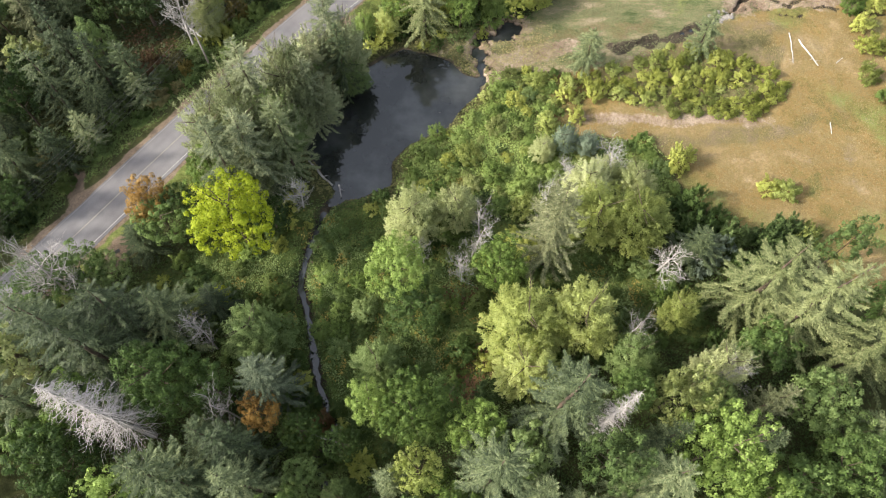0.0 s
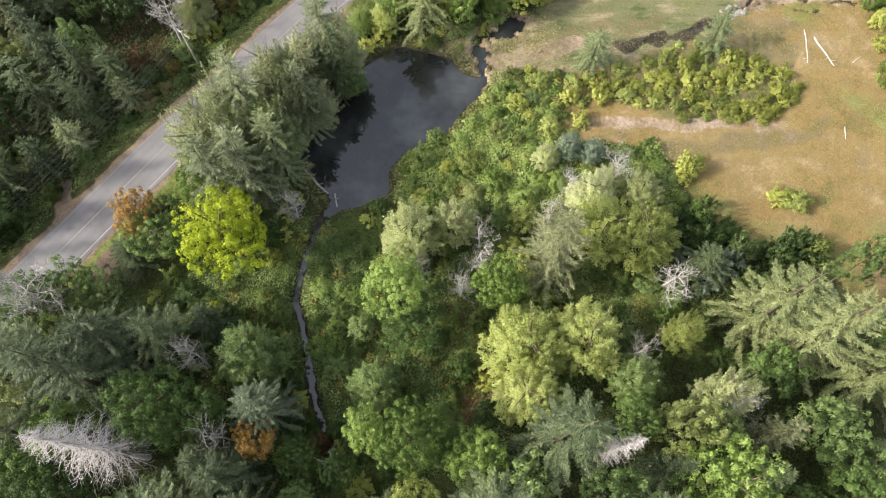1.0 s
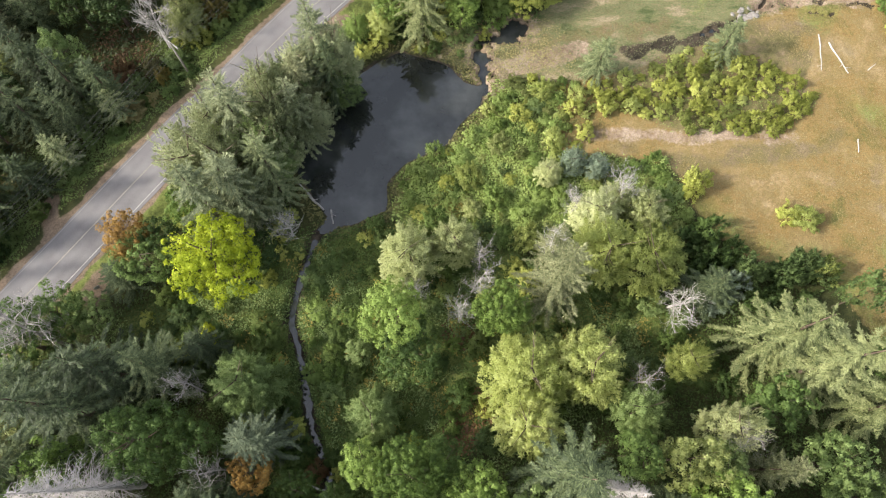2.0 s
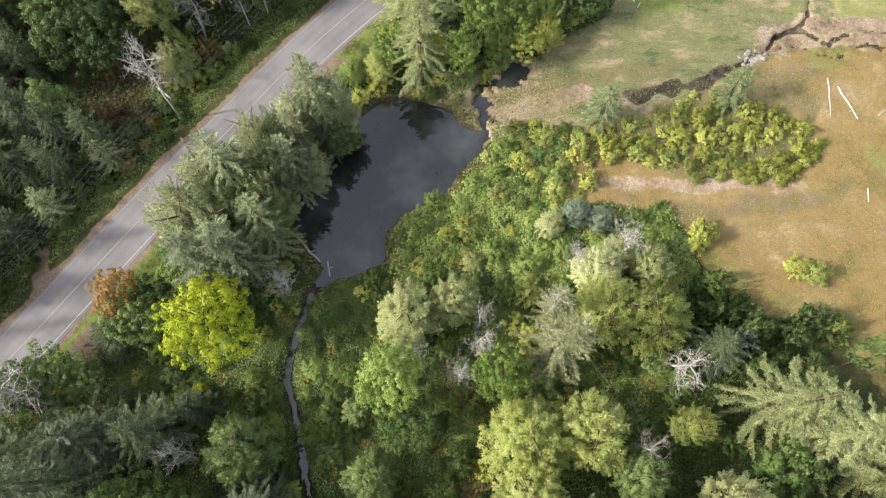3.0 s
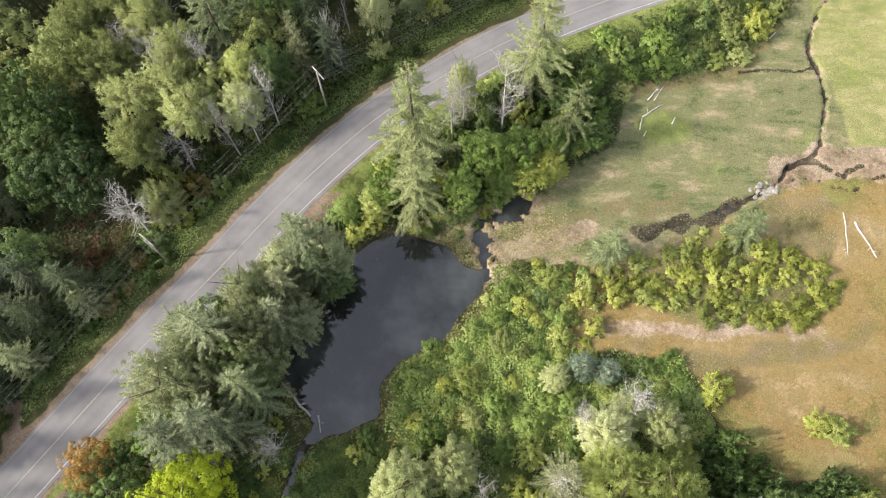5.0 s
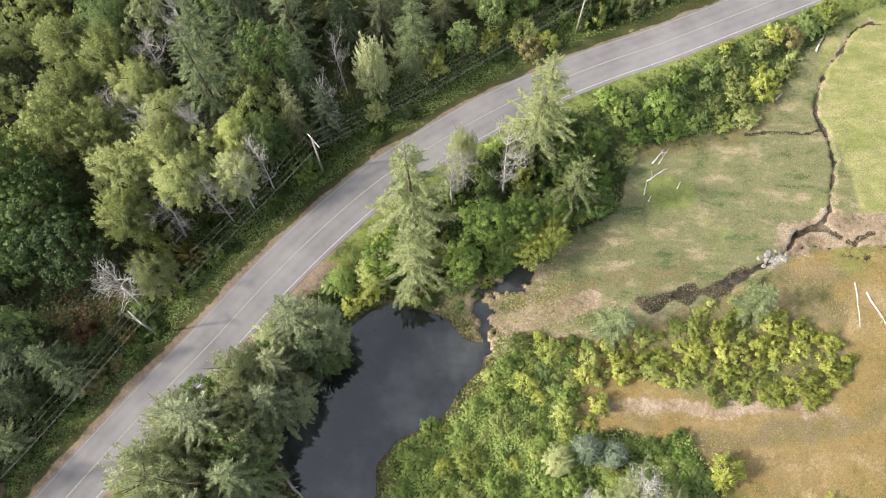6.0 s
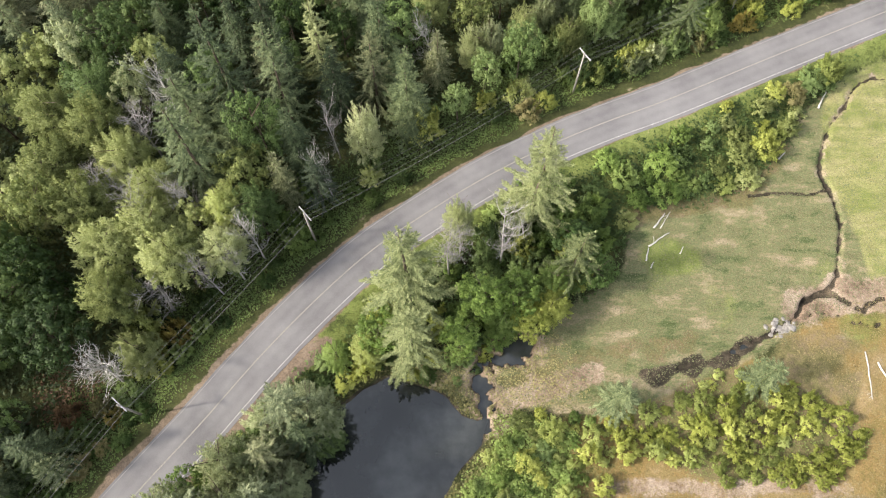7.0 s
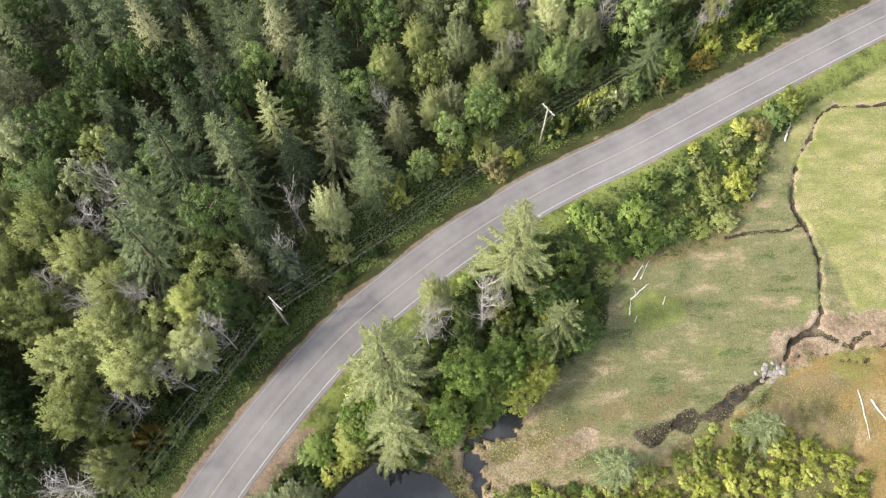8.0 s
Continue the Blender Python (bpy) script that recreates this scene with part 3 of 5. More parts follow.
def conifer_mesh(seed, H, R, droop, step, sparse, whorl=0.036, fronds=(6, 9), short=0.35, twigs=(0.45,), spread=0.46):
    """Foliage of a conifer: whorls of drooping boughs, each a ladder of feathered sprays with gaps between the boughs."""
    r = np.random.RandomState(seed)
    P, A, W, L, D = [], [], [], [], []
    h = H * 0.1
    up = np.array([0, 0, 1.0])
    while h < H * 0.985:
        rel = h / H
        reach = R * (1 - rel) ** 0.75 * (0.55 + 0.45 * min(1, rel / 0.25)) + 0.18
        n = r.randint(*fronds)
        a0 = r.uniform(0, 6.28)
        for k in range(n):
            if r.rand() < sparse:
                continue
            az = a0 + 6.283 * k / n + r.uniform(-0.4, 0.4)
            ln = reach * (r.uniform(0.82, 1.2) if r.rand() > short else r.uniform(0.4, 0.8))
            sag = droop * r.uniform(0.55, 1.5)
            hh = h + H * whorl * r.uniform(-0.6, 0.6)
            out = np.array([math.cos(az), math.sin(az), 0])
            side = np.array([-math.sin(az), math.cos(az), 0])
            rise = 0.45 * (rel - 0.45) + r.uniform(-0.16, 0.16)
            turn = r.uniform(-0.3, 0.3)
            m = max(3, int(ln / step))
            for u in np.linspace(0.16, 1.0, m):
                c = (out + side * (turn * u + 0.06 * math.sin(6 * u + 9 * turn))) * ln * u + up * (hh + ln * (rise * u - sag * u * u + 0.2 * u ** 4))
                slope = up * (rise - 2 * sag * u + 0.8 * u ** 3)
                tl = min(spread, 0.2 + 0.3 * ln * min(1.0, 1.9 * (1.0 - u)) ** 0.8 * min(1.0, 0.45 + u))
                for sg in (-1, 1):
                    if r.rand() < 0.06:
                        continue
                    ax = side * sg * r.uniform(0.55, 0.95) + (out + slope) * r.uniform(0.55, 0.95) - up * r.uniform(0.0, 0.45)
                    P.append(c + up * r.normal(0, 0.03)); A.append(ax); L.append(tl * r.uniform(0.7, 1.3)); D.append(tl * r.uniform(0.15, 0.27) + 0.05)
                    W.append(np.cross(ax, up * 0.9 + out * r.normal(0, 0.3) + side * r.normal(0, 0.35)))
                ax = out + slope + r.normal(0, 0.1, 3)
                P.append(c + up * 0.05 - out * 0.15); A.append(ax); L.append(r.uniform(0.45, 0.7)); D.append(r.uniform(0.16, 0.26)); W.append(side + r.normal(0, 0.25, 3))
        h += H * whorl * r.uniform(0.75, 1.25)
    for k in range(14):
        P.append(np.array([0, 0, H * (0.93 + 0.065 * r.rand())])); A.append(np.array([*r.normal(0, 0.5, 2), 1.0])); L.append(0.55); D.append(0.16); W.append(r.normal(0, 1, 3))
    A, W = unit(np.array(A)), np.array(W)
    W = unit(W - A * (W * A).sum(1, keepdims=True))
    P, L, D = np.array(P), np.array(L), np.array(D)
    sets = [(P, A, W, L, D * (0.55 if twigs else 1.0))]
    for u in twigs:
        for sg in (-1, 1):
            ax = unit(A * 0.8 + W * sg * 0.75 + r.normal(0, 0.12, A.shape))
            wd = unit(np.cross(np.cross(A, W), ax))
            ln = L * (0.52 - 0.3 * u) * r.uniform(0.75, 1.3, len(L))
            sets.append((P + A * (L * u)[:, None], ax, wd, ln, ln * 0.36))
    v, f = kite_leaves(*[np.concatenate(q) for q in zip(*sets)])
    return to_size(v, H, R), f


def broadleaf_mesh(seed, H, R, base, clumps, per, leaf, hang=0.0, lump_size=(0.08, 0.18)):
    """Foliage of a broad-leaved crown: many uneven clumps of leaves with gaps between."""
    r = np.random.RandomState(seed)
    ch = (H - base) / 2
    P, N = [], []
    dirs = unit(r.normal(0, 1, (clumps * 3, 3)))
    dirs = dirs[dirs[:, 2] > -0.55][:clumps]
    bumps = unit(r.normal(0, 1, (9, 3)))
    for d in dirs:
        lump = 0.78 + 0.3 * max(0.0, float((bumps @ d).max()) - 0.6) / 0.4 * 1.0
        depth = r.uniform(0.62, 1.0) if r.rand() < 0.75 else r.uniform(0.25, 0.6)
        c = np.array([d[0] * R * lump * depth, d[1] * R * lump * depth, base + ch + d[2] * ch * min(1.05, lump) * depth])
        rc = R * r.uniform(*lump_size)
        q = unit(r.normal(0, 1, (per, 3)) + d * 0.8 + np.array([0, 0, 0.5]))
        P.append(c + q * rc * r.uniform(0.65, 1.12, (per, 1)) * np.array([1, 1, 0.85]))
        N.append(q)
    P, N = np.concatenate(P), np.concatenate(N)
    swell = N
    N = unit(N + r.normal(0, 0.4, N.shape) + np.array([0, 0, 0.25]))
    A = r.normal(0, 1, N.shape) + np.array([0, 0, -0.5 - hang])
    A = unit(A - N * (A * N).sum(1, keepdims=True) * (1 - 0.6 * hang))
    W = unit(np.cross(N, A))
    s = leaf * r.uniform(0.65, 1.35, len(P))
    v, f = leaf_quads(P - A * s[:, None] * 0.5, A, W, s * (1.0 + 0.5 * hang), s * (0.75 - 0.35 * hang))
    return to_size(v, H, R), f[:, ::-1], np.repeat(unit(N * 0.6 + swell * 0.6), 3, 0)


def shoot_mesh(seed, H, R, base, shoots, per, length, width, plume):
    """Foliage of a bush or willow: upright and spreading shoots, each a plume of narrow leaves."""
    r = np.random.RandomState(seed)
    bumps = unit(r.normal(0, 1, (7, 3)))
    P, A, N = [], [], []
    for k in range(shoots):
        d = unit(r.normal(0, 1, 3) * np.array([1, 1, 0.9]) + np.array([0, 0, 0.35]))
        d[2] = abs(d[2])
        l = (0.7 + 0.4 * max(0.0, float((bumps @ d).max()) - 0.5)) * r.uniform(0.75, 1.15)
        a = np.array([d[0] * R * 0.4 + r.normal(0, 0.12) * R, d[1] * R * 0.4 + r.normal(0, 0.12) * R, base + (H - base) * 0.2 * r.rand()])
        b = np.array([d[0] * R * l, d[1] * R * l, base + (H - base) * (0.12 + 0.85 * d[2]) * l])
        m = (a + b) / 2 + np.array([0, 0, 0.14 * np.linalg.norm(b - a)])
        t = 0.25 + 0.8 * r.uniform(0, 1, (per, 1)) ** 0.75
        c = a * (1 - t) ** 2 + 2 * m * t * (1 - t) + b * t * t
        g = unit(2 * (m - a) * (1 - t) + 2 * (b - m) * t)
        off = r.normal(0, 1, (per, 3)) * plume * (1.25 - t)
        P.append(c + off)
        A.append(unit(g * 0.8 + unit(off) * 0.8 + r.normal(0, 0.3, (per, 3)) + np.array([0, 0, -0.15])))
        N.append(unit(unit(off) * 0.5 + np.array([0, 0, 0.9]) + d * 0.5 + r.normal(0, 0.4, (per, 3))))
    P, A, N = np.concatenate(P), np.concatenate(A), np.concatenate(N)
    W = unit(np.cross(N, A))
    s = r.uniform(0.65, 1.35, len(P))
    v, f = leaf_quads(P, A, W, length * s, width * s)
    swell = unit((P - np.array([0, 0, base + 0.3 * (H - base)])) / np.array([R, R, 0.7 * (H - base)]))
    return to_size(v, H, R), f[:, ::-1], np.repeat(unit(N * 0.9 + swell * 0.4), 3, 0)


def trunk_mesh(H, radius, seed, limbs=0, R=3.0, base=3.0):
    r = np.random.RandomState(seed)
    zs = np.linspace(-0.4, H, 8)
    bend = np.cumsum(r.normal(0, 0.07, (8, 2)), 0)
    path = np.column_stack([bend, zs])
    pieces = [tube(path, radius * (1 - 0.9 * np.linspace(0, 1, 8)) * np.where(zs < 0.3, 1.35, 1.0), 7)]
    for k in range(limbs):
        i = r.randint(3, 7)
        a, ln = r.uniform(0, 6.28), R * r.uniform(0.55, 0.9)
        p0 = path[i]
        d = np.array([math.cos(a), math.sin(a), r.uniform(0.3, 0.9)])
        pts = [p0 + d * ln * s + np.array([0, 0, 0.12 * ln * s * s]) for s in (0, 0.35, 0.7, 1.0)]
        rr = radius * 0.42
        pieces.append(tube(pts, [rr, rr * 0.7, rr * 0.4, rr * 0.12], 5))
    return joined(pieces)


def snag_mesh(seed, H, R, radius, broken, forks):
    """A bare dead tree: trunk, boughs and forked twigs."""
    r = np.random.RandomState(seed)
    pieces = []

    def grow(p, d, ln, rad, level):
        n = (6, 5, 3, 3)[level]
        pts, q = [p], d
        for i in range(n):
            q = unit(q + r.normal(0, 0.18 + 0.04 * level if level else 0.06, 3) + np.array([0, 0, 0.05 * level]))
            pts.append(pts[-1] + q * ln / n)
        pieces.append(tube(pts, np.linspace(rad, rad * (0.3 if level else broken), n + 1), (6, 4, 3, 3)[level]))
        if level < 3:
            for k in range(forks[level]):
                i = r.randint(1 if level else 2, n + 1)
                w = unit(r.normal(0, 1, 3) * np.array([1, 1, 0.5]) + q * (0.75 if level else 0.0) + np.array([0, 0, 0.62]))
                f = R * r.uniform(0.55, 1.05) if level == 0 else ln * r.uniform(0.35, 0.7)
                grow(pts[i], w, f, rad * (0.3 if level == 0 else 0.5), level + 1)

    grow(np.array([0, 0, -0.3]), np.array([0, 0, 1.0]), H, radius, 0)
    return joined(pieces)


def dead_conifer_mesh(seed, H, R):
    r = np.random.RandomState(seed)
    pieces = [tube([(0, 0, z) for z in np.linspace(-0.3, H, 7)], 0.3 * (1 - 0.95 * np.linspace(0, 1, 7)), 7)]
    h = H * 0.22
    while h < H * 0.97:
        for k in range(r.randint(5, 8)):
            a, ln = r.uniform(0, 6.28), (R * (1 - h / H) ** 0.7 + 0.15) * r.uniform(0.5, 1.25)
            o = np.array([math.cos(a), math.sin(a), 0])
            sd = np.array([-math.sin(a), math.cos(a), 0])
            pts = [np.array([0, 0, h]) + o * ln * s + np.array([0, 0, ln * (0.1 * s - 0.32 * s * s)]) for s in (0, 0.4, 0.75, 1.0)]
            pieces.append(tube(pts, [0.034, 0.025, 0.016, 0.005], 3))
            for q in pts[1:] + [(a + b) / 2 for a, b in zip(pts, pts[1:])]:
                for sg in (-1, 1):
                    if r.rand() < 0.6:
                        e = q + (sd * sg * 0.7 + o * 0.7 + np.array([0, 0, -0.25])) * ln * r.uniform(0.12, 0.28)
                        pieces.append(tube([q, e], [0.016, 0.005], 3))
        h += H * 0.015
    return joined(pieces)


PROTO = {}


def tree_proto(name, size, trunk, crown, crown_name="crown"):
    """An Empty at the tree's foot with its trunk and crown."""
    root = new(name)
    root.empty_display_size = 0.5
    if trunk:
        mesh_object("trunk", *trunk, BARK, root, smooth=True)
    if crown:
        mesh_object(crown_name, crown[0], crown[1], LEAF["maple"], root, normals=crown[2] if len(crown) > 2 else None)
    return dict(root=root, size=size, used=False)


for k in range(4):
    PROTO["conifer", k] = tree_proto("conifer_tree", (20.0, 4.4), trunk_mesh(19.6, 0.32, 40 + k), conifer_mesh(10 + k, 20.0, 4.4, (0.34, 0.46, 0.26, 0.4)[k], 0.18, (0.05, 0.12, 0.04, 0.18)[k], 0.05, (6, 9), 0.25))
for k in range(2):
    PROTO["great_conifer", k] = tree_proto("conifer_tree", (26.0, 5.8), trunk_mesh(25.4, 0.42, 48 + k), conifer_mesh(25 + k, 26.0, 5.8, (0.46, 0.38)[k], 0.17, (0.1, 0.06)[k], 0.058, (6, 8), 0.15, spread=0.58))
for k in range(3):
    PROTO["wood_conifer", k] = tree_proto("conifer_tree", (18.0, 3.8), trunk_mesh(17.6, 0.28, 45 + k), conifer_mesh(15 + k, 18.0, 3.8, (0.4, 0.3, 0.46)[k], 0.3, 0.06, 0.04, (7, 10), twigs=(0.35,), spread=0.8))
    PROTO["wood_broadleaf", k] = tree_proto("broadleaf_tree", (11.0, 4.0), trunk_mesh(9.5, 0.2, 65 + k, 4, 3.5), broadleaf_mesh(35 + k, 11.0, 4.0, 2.5, 84, 44, 0.35, lump_size=(0.11, 0.24)))
for k in range(3):
    PROTO["small_conifer", k] = tree_proto("conifer_tree", (9.0, 2.6), trunk_mesh(8.8, 0.16, 50 + k), conifer_mesh(20 + k, 9.0, 2.6, (0.34, 0.42, 0.3)[k], 0.2, 0.06, 0.07, (6, 8), 0.1, spread=0.42))
for k in range(5):
    PROTO["broadleaf", k] = tree_proto("broadleaf_tree", (12.0, 4.5), trunk_mesh(10.5, 0.24, 60 + k, 6, 4.0),
                                       broadleaf_mesh(30 + k, 12.0, 4.5, (3.0, 2.2, 4.0, 2.5, 3.0)[k], (165, 180, 150, 175, 170)[k], 44, 0.26))
for k in range(2):
    PROTO["dome", k] = tree_proto("broadleaf_tree", (13.0, 5.0), trunk_mesh(11.5, 0.28, 160 + k, 6, 4.2), broadleaf_mesh(130 + k, 13.0, 5.0, 2.6, 330, 36, 0.25, lump_size=(0.07, 0.14)))
for k in range(3):
    PROTO["willow", k] = tree_proto("willow_tree", (10.0, 4.0), trunk_mesh(8.8, 0.18, 70 + k, 8, 3.4), shoot_mesh(80 + k, 10.0, 4.0, 1.4, 210, 92, 0.225, 0.095, 0.26))
for k in range(3):
    PROTO["tall_alder", k] = tree_proto("alder_tree", (15.0, 4.2), trunk_mesh(13.6, 0.2, 170 + k, 8, 3.4), shoot_mesh(86 + k, 15.0, 4.2, 6.6, 200, 88, 0.24, 0.105, 0.3))
for k in range(4):
    PROTO["shrub", k] = tree_proto("shrub", (2.6, 1.9), None, shoot_mesh(90 + k, 2.6, 1.9, 0.0, (50, 42, 54, 46)[k], 50, 0.22, 0.115, 0.13), "foliage")
for k in range(4):
    root = mesh_object("dead_tree", *snag_mesh(100 + k, 9.0, 2.9, 0.17, (0.35, 0.2, 0.5, 0.25)[k], ((16, 8, 4), (17, 8, 5), (14, 8, 4), (18, 8, 4))[k]), GREY_WOOD, smooth=True)
    PROTO["snag", k] = dict(root=root, size=(10.5, 2.9), used=False)
PROTO["dead_conifer", 0] = dict(root=mesh_object("dead_conifer", *dead_conifer_mesh(120, 20.0, 3.6), GREY_WOOD), size=(20.0, 3.6), used=False)

TAGS = {
    "spruce": "tall grey-green spruce with drooping branches", "dark_spruce": "tall dark green spruce in dense forest", "fir": "tall pale green fir with feathery fronds",
    "tan_fir": "fir with thin browning needles", "blue_fir": "bluish-green fir among broad-leaved trees", "maple": "broad maple with fresh green leaves",
    "dark_maple": "rounded tree with dense dark green leaves", "alder": "alder with olive-green leaves", "willow": "pale silvery-green willow with soft foliage",
    "blue_willow": "small tree with silvery blue-green leaves", "lime": "bush with yellow-green leaves", "yellow_maple": "round maple in bright yellow autumn leaf", "orange": "small maple turned rusty orange",
    "bramble": "low bramble bush with dull green leaves", "fern": "leafy green roadside bush", "shade_maple": "rounded maple with deep green leaves", "bank": "dense bright green bush", "reed": "bush with yellowing brown-green leaves", "grey_spruce": "tall pale grey-green spruce", "silver_alder": "tall alder with dusty grey-green leaves", "lime_willow": "broad willow with fresh yellow-green foliage", "rust": "withered bush with red-brown leaves", "sallow": "alder with pale yellowish-green leaves", "ochre": "bush with yellow-orange autumn leaves",
}
placed = []
pick = random.Random(7)


def plant(kind, leaf, x, y, top, radius, variant=None, group="", lean=0.0, bark=None, label=""):
    """Stands a plant of a kind at (x, y) with its top at the height top."""
    keys = [q for q in PROTO if q[0] == kind]
    proto = PROTO[keys[(variant if variant is not None else pick.randrange(99)) % len(keys)]]
    z = ground_z(x, y)
    H, R = proto["size"]
    s = radius / R
    m = pose(x, y, z - 0.05, lean, 0, pick.uniform(0, 360)) @ Matrix.Diagonal((s, s, max(0.3, top - z) / H, 1))
    if proto["used"]:
        ob = copy_thing(proto["root"], m @ Matrix.Diagonal((*[1 / q for q in proto["root"].scale], 1)))
    else:
        ob, proto["used"] = proto["root"], True
        ob.matrix_basis = m
    for o in (ob, *ob.children):
        if o.type == "MESH" and (o.name.startswith(("crown", "foliage")) or bark):
            o.material_slots[0].link = "OBJECT"
            o.material_slots[0].material = bark or LEAF[leaf]
    if kind in ("snag", "dead_conifer"):
        tagged(ob, label or "bare dead tree with bleached grey branches", "dead tree", group or "dead trees")
    elif kind == "shrub":
        tagged(ob, label or TAGS[leaf].replace("tree", "shrub").replace("maple", "bush").replace("alder", "bush").replace("willow", "bush"), "shrub", group or "shrubs")
    else:
        tagged(ob, label or TAGS[leaf], "tree", group or "forest trees")
    placed.append((x, y, radius, top))
    return ob


# single trees: kind, leaf, place, height of the top, reach of the crown
# strip between road and pond
plant("conifer", "grey_spruce", -28.3, 46.6, 23.0, 4.8)
plant("willow", "silver_alder", -26.4, 51.4, 20.5, 5.0)
plant("conifer", "grey_spruce", -25.2, 48.4, 22.4, 4.4)
plant("willow", "silver_alder", -31.0, 52.4, 19.0, 5.2)
plant("willow", "silver_alder", -29.0, 58.6, 17.5, 4.2)
plant("willow", "silver_alder", -23.2, 64.6, 16.0, 3.8)
plant("willow", "silver_alder", -19.6, 68.8, 13.0, 3.4)
plant("conifer", "grey_spruce", -26.4, 58.4, 23.0, 4.4)
plant("conifer", "spruce", -22.2, 52.5, 19.0, 3.9)
plant("willow", "silver_alder", -21.8, 60.5, 17.0, 4.4)
plant("willow", "alder", -23.4, 55.5, 15.5, 4.0)
plant("conifer", "grey_spruce", -16.9, 70.2, 19.6, 4.2)
plant("conifer", "dark_spruce", -15.2, 67.6, 15.0, 3.0)
plant("conifer", "grey_spruce", -19.4, 61.0, 17.0, 3.6)
plant("conifer", "tan_fir", -19.2, 65.2, 15.5, 3.6)
plant("broadleaf", "alder", -20.8, 66.0, 11.0, 3.2)
plant("broadleaf", "maple", -31.5, 47.8, 13.5, 3.6)
plant("broadleaf", "dark_maple", -23.6, 42.4, 8.6, 3.0)
plant("broadleaf", "maple", -28.5, 62.0, 9.0, 3.0)
plant("dome", "yellow_maple", -27.3, 40.0, 17.2, 5.6)
plant("broadleaf", "orange", -40.6, 44.4, 10.8, 3.3)
plant("broadleaf", "dark_maple", -38.0, 41.6, 9.6, 4.0)
plant("broadleaf", "dark_maple", -36.4, 44.2, 9.0, 3.0)
plant("conifer", "dark_spruce", -41.6, 39.6, 8.0, 3.2)
plant("willow", "silver_alder", -14.8, 70.2, 14.6, 3.8)
plant("willow", "alder", -14.2, 68.2, 8.4, 2.8)
plant("willow", "silver_alder", -17.9, 62.6, 10.0, 3.0)
plant("willow", "bank", -28.4, 56.0, 13.0, 3.6)
plant("willow", "silver_alder", -21.6, 57.0, 14.5, 2.8)
plant("willow", "bank", -20.0, 69.5, 9.5, 2.8)
# verge of the west wood
plant("small_conifer", "spruce", -52.6, 57.0, 9.0, 2.6)
plant("small_conifer", "dark_spruce", -56.0, 53.5, 10.5, 2.8)
plant("small_conifer", "spruce", -46.0, 64.4, 8.0, 2.4)
plant("conifer", "dark_spruce", -60.6, 50.6, 17.0, 3.8)
plant("conifer", "dark_spruce", -64.4, 44.0, 18.5, 4.0)
plant("conifer", "spruce", -56.6, 61.8, 17.5, 3.8)
plant("broadleaf", "dark_maple", -60.0, 45.0, 9.0, 3.0)
# south-west wood
plant("great_conifer", "dark_spruce", -41.6, 22.0, 27.2, 6.0)
plant("conifer", "dark_spruce", -39.6, 26.8, 19.8, 5.6)
plant("conifer", "dark_spruce", -34.5, 27.5, 15.5, 4.8)
plant("conifer", "dark_spruce", -47.0, 24.5, 22.0, 5.4)
plant("dome", "dark_maple", -33.2, 18.8, 17.2, 4.9)
plant("willow", "alder", -23.6, 25.6, 12.8, 4.4)
plant("conifer", "blue_fir", -21.3, 18.9, 17.0, 4.2)
plant("broadleaf", "orange", -21.8, 15.5, 11.6, 2.7)
plant("broadleaf", "dark_maple", -28.6, 18.8, 13.6, 3.6)
plant("conifer", "dark_spruce", -29.6, 7.4, 25.0, 5.2)
plant("conifer", "dark_spruce", -27.5, 12.5, 15.0, 3.8)
plant("conifer", "spruce", -22.4, 7.0, 22.0, 3.8)
plant("conifer", "dark_spruce", -24.0, 11.0, 18.5, 4.2)
plant("broadleaf", "maple", -36.5, 5.6, 16.0, 4.0)
plant("broadleaf", "dark_maple", -43.5, 9.0, 17.0, 4.6)
plant("conifer", "dark_spruce", -49.5, 16.0, 20.0, 4.6)
plant("broadleaf", "dark_maple", -48.4, 34.6, 9.0, 3.8)
plant("broadleaf", "dark_maple", -51.6, 30.8, 12.0, 4.8)
plant("broadleaf", "alder", -45.0, 34.6, 7.5, 3.0)
plant("broadleaf", "dark_maple", -56.4, 24.0, 13.0, 4.6)
plant("broadleaf", "alder", -61.0, 18.0, 14.0, 4.6)
plant("conifer", "dark_spruce", -30.0, 30.5, 9.0, 3.2)
# over the lower creek
plant("broadleaf", "dark_maple", -17.4, 13.6, 7.5, 2.6)
plant("broadleaf", "dark_maple", -12.4, 12.2, 7.0, 2.4)
plant("broadleaf", "alder", -16.9, 8.2, 9.0, 2.8)
plant("willow", "alder", -12.0, 6.0, 9.5, 2.6)
# middle
plant("willow", "willow", -4.2, 41.8, 12.8, 4.2)
plant("willow", "willow", 1.6, 44.0, 11.0, 3.4)
plant("dome", "maple", -5.8, 33.8, 12.8, 4.3)
plant("broadleaf", "dark_maple", -4.0, 29.2, 9.8, 4.0)
plant("dome", "maple", 7.2, 34.6, 12.4, 3.6)
plant("conifer", "tan_fir", 14.2, 37.6, 23.5, 4.4)
plant("conifer", "tan_fir", 14.4, 42.8, 15.0, 3.0)
plant("willow", "lime_willow", 26.4, 41.6, 13.0, 5.0)
plant("willow", "willow", 20.6, 48.0, 9.2, 3.8)
plant("willow", "lime_willow", 20.8, 42.6, 11.0, 4.6)
plant("willow", "willow", 27.8, 49.0, 7.0, 3.2)
plant("great_conifer", "fir", 40.0, 30.8, 22.5, 5.8)
plant("great_conifer", "fir", 44.6, 27.4, 25.0, 6.0)
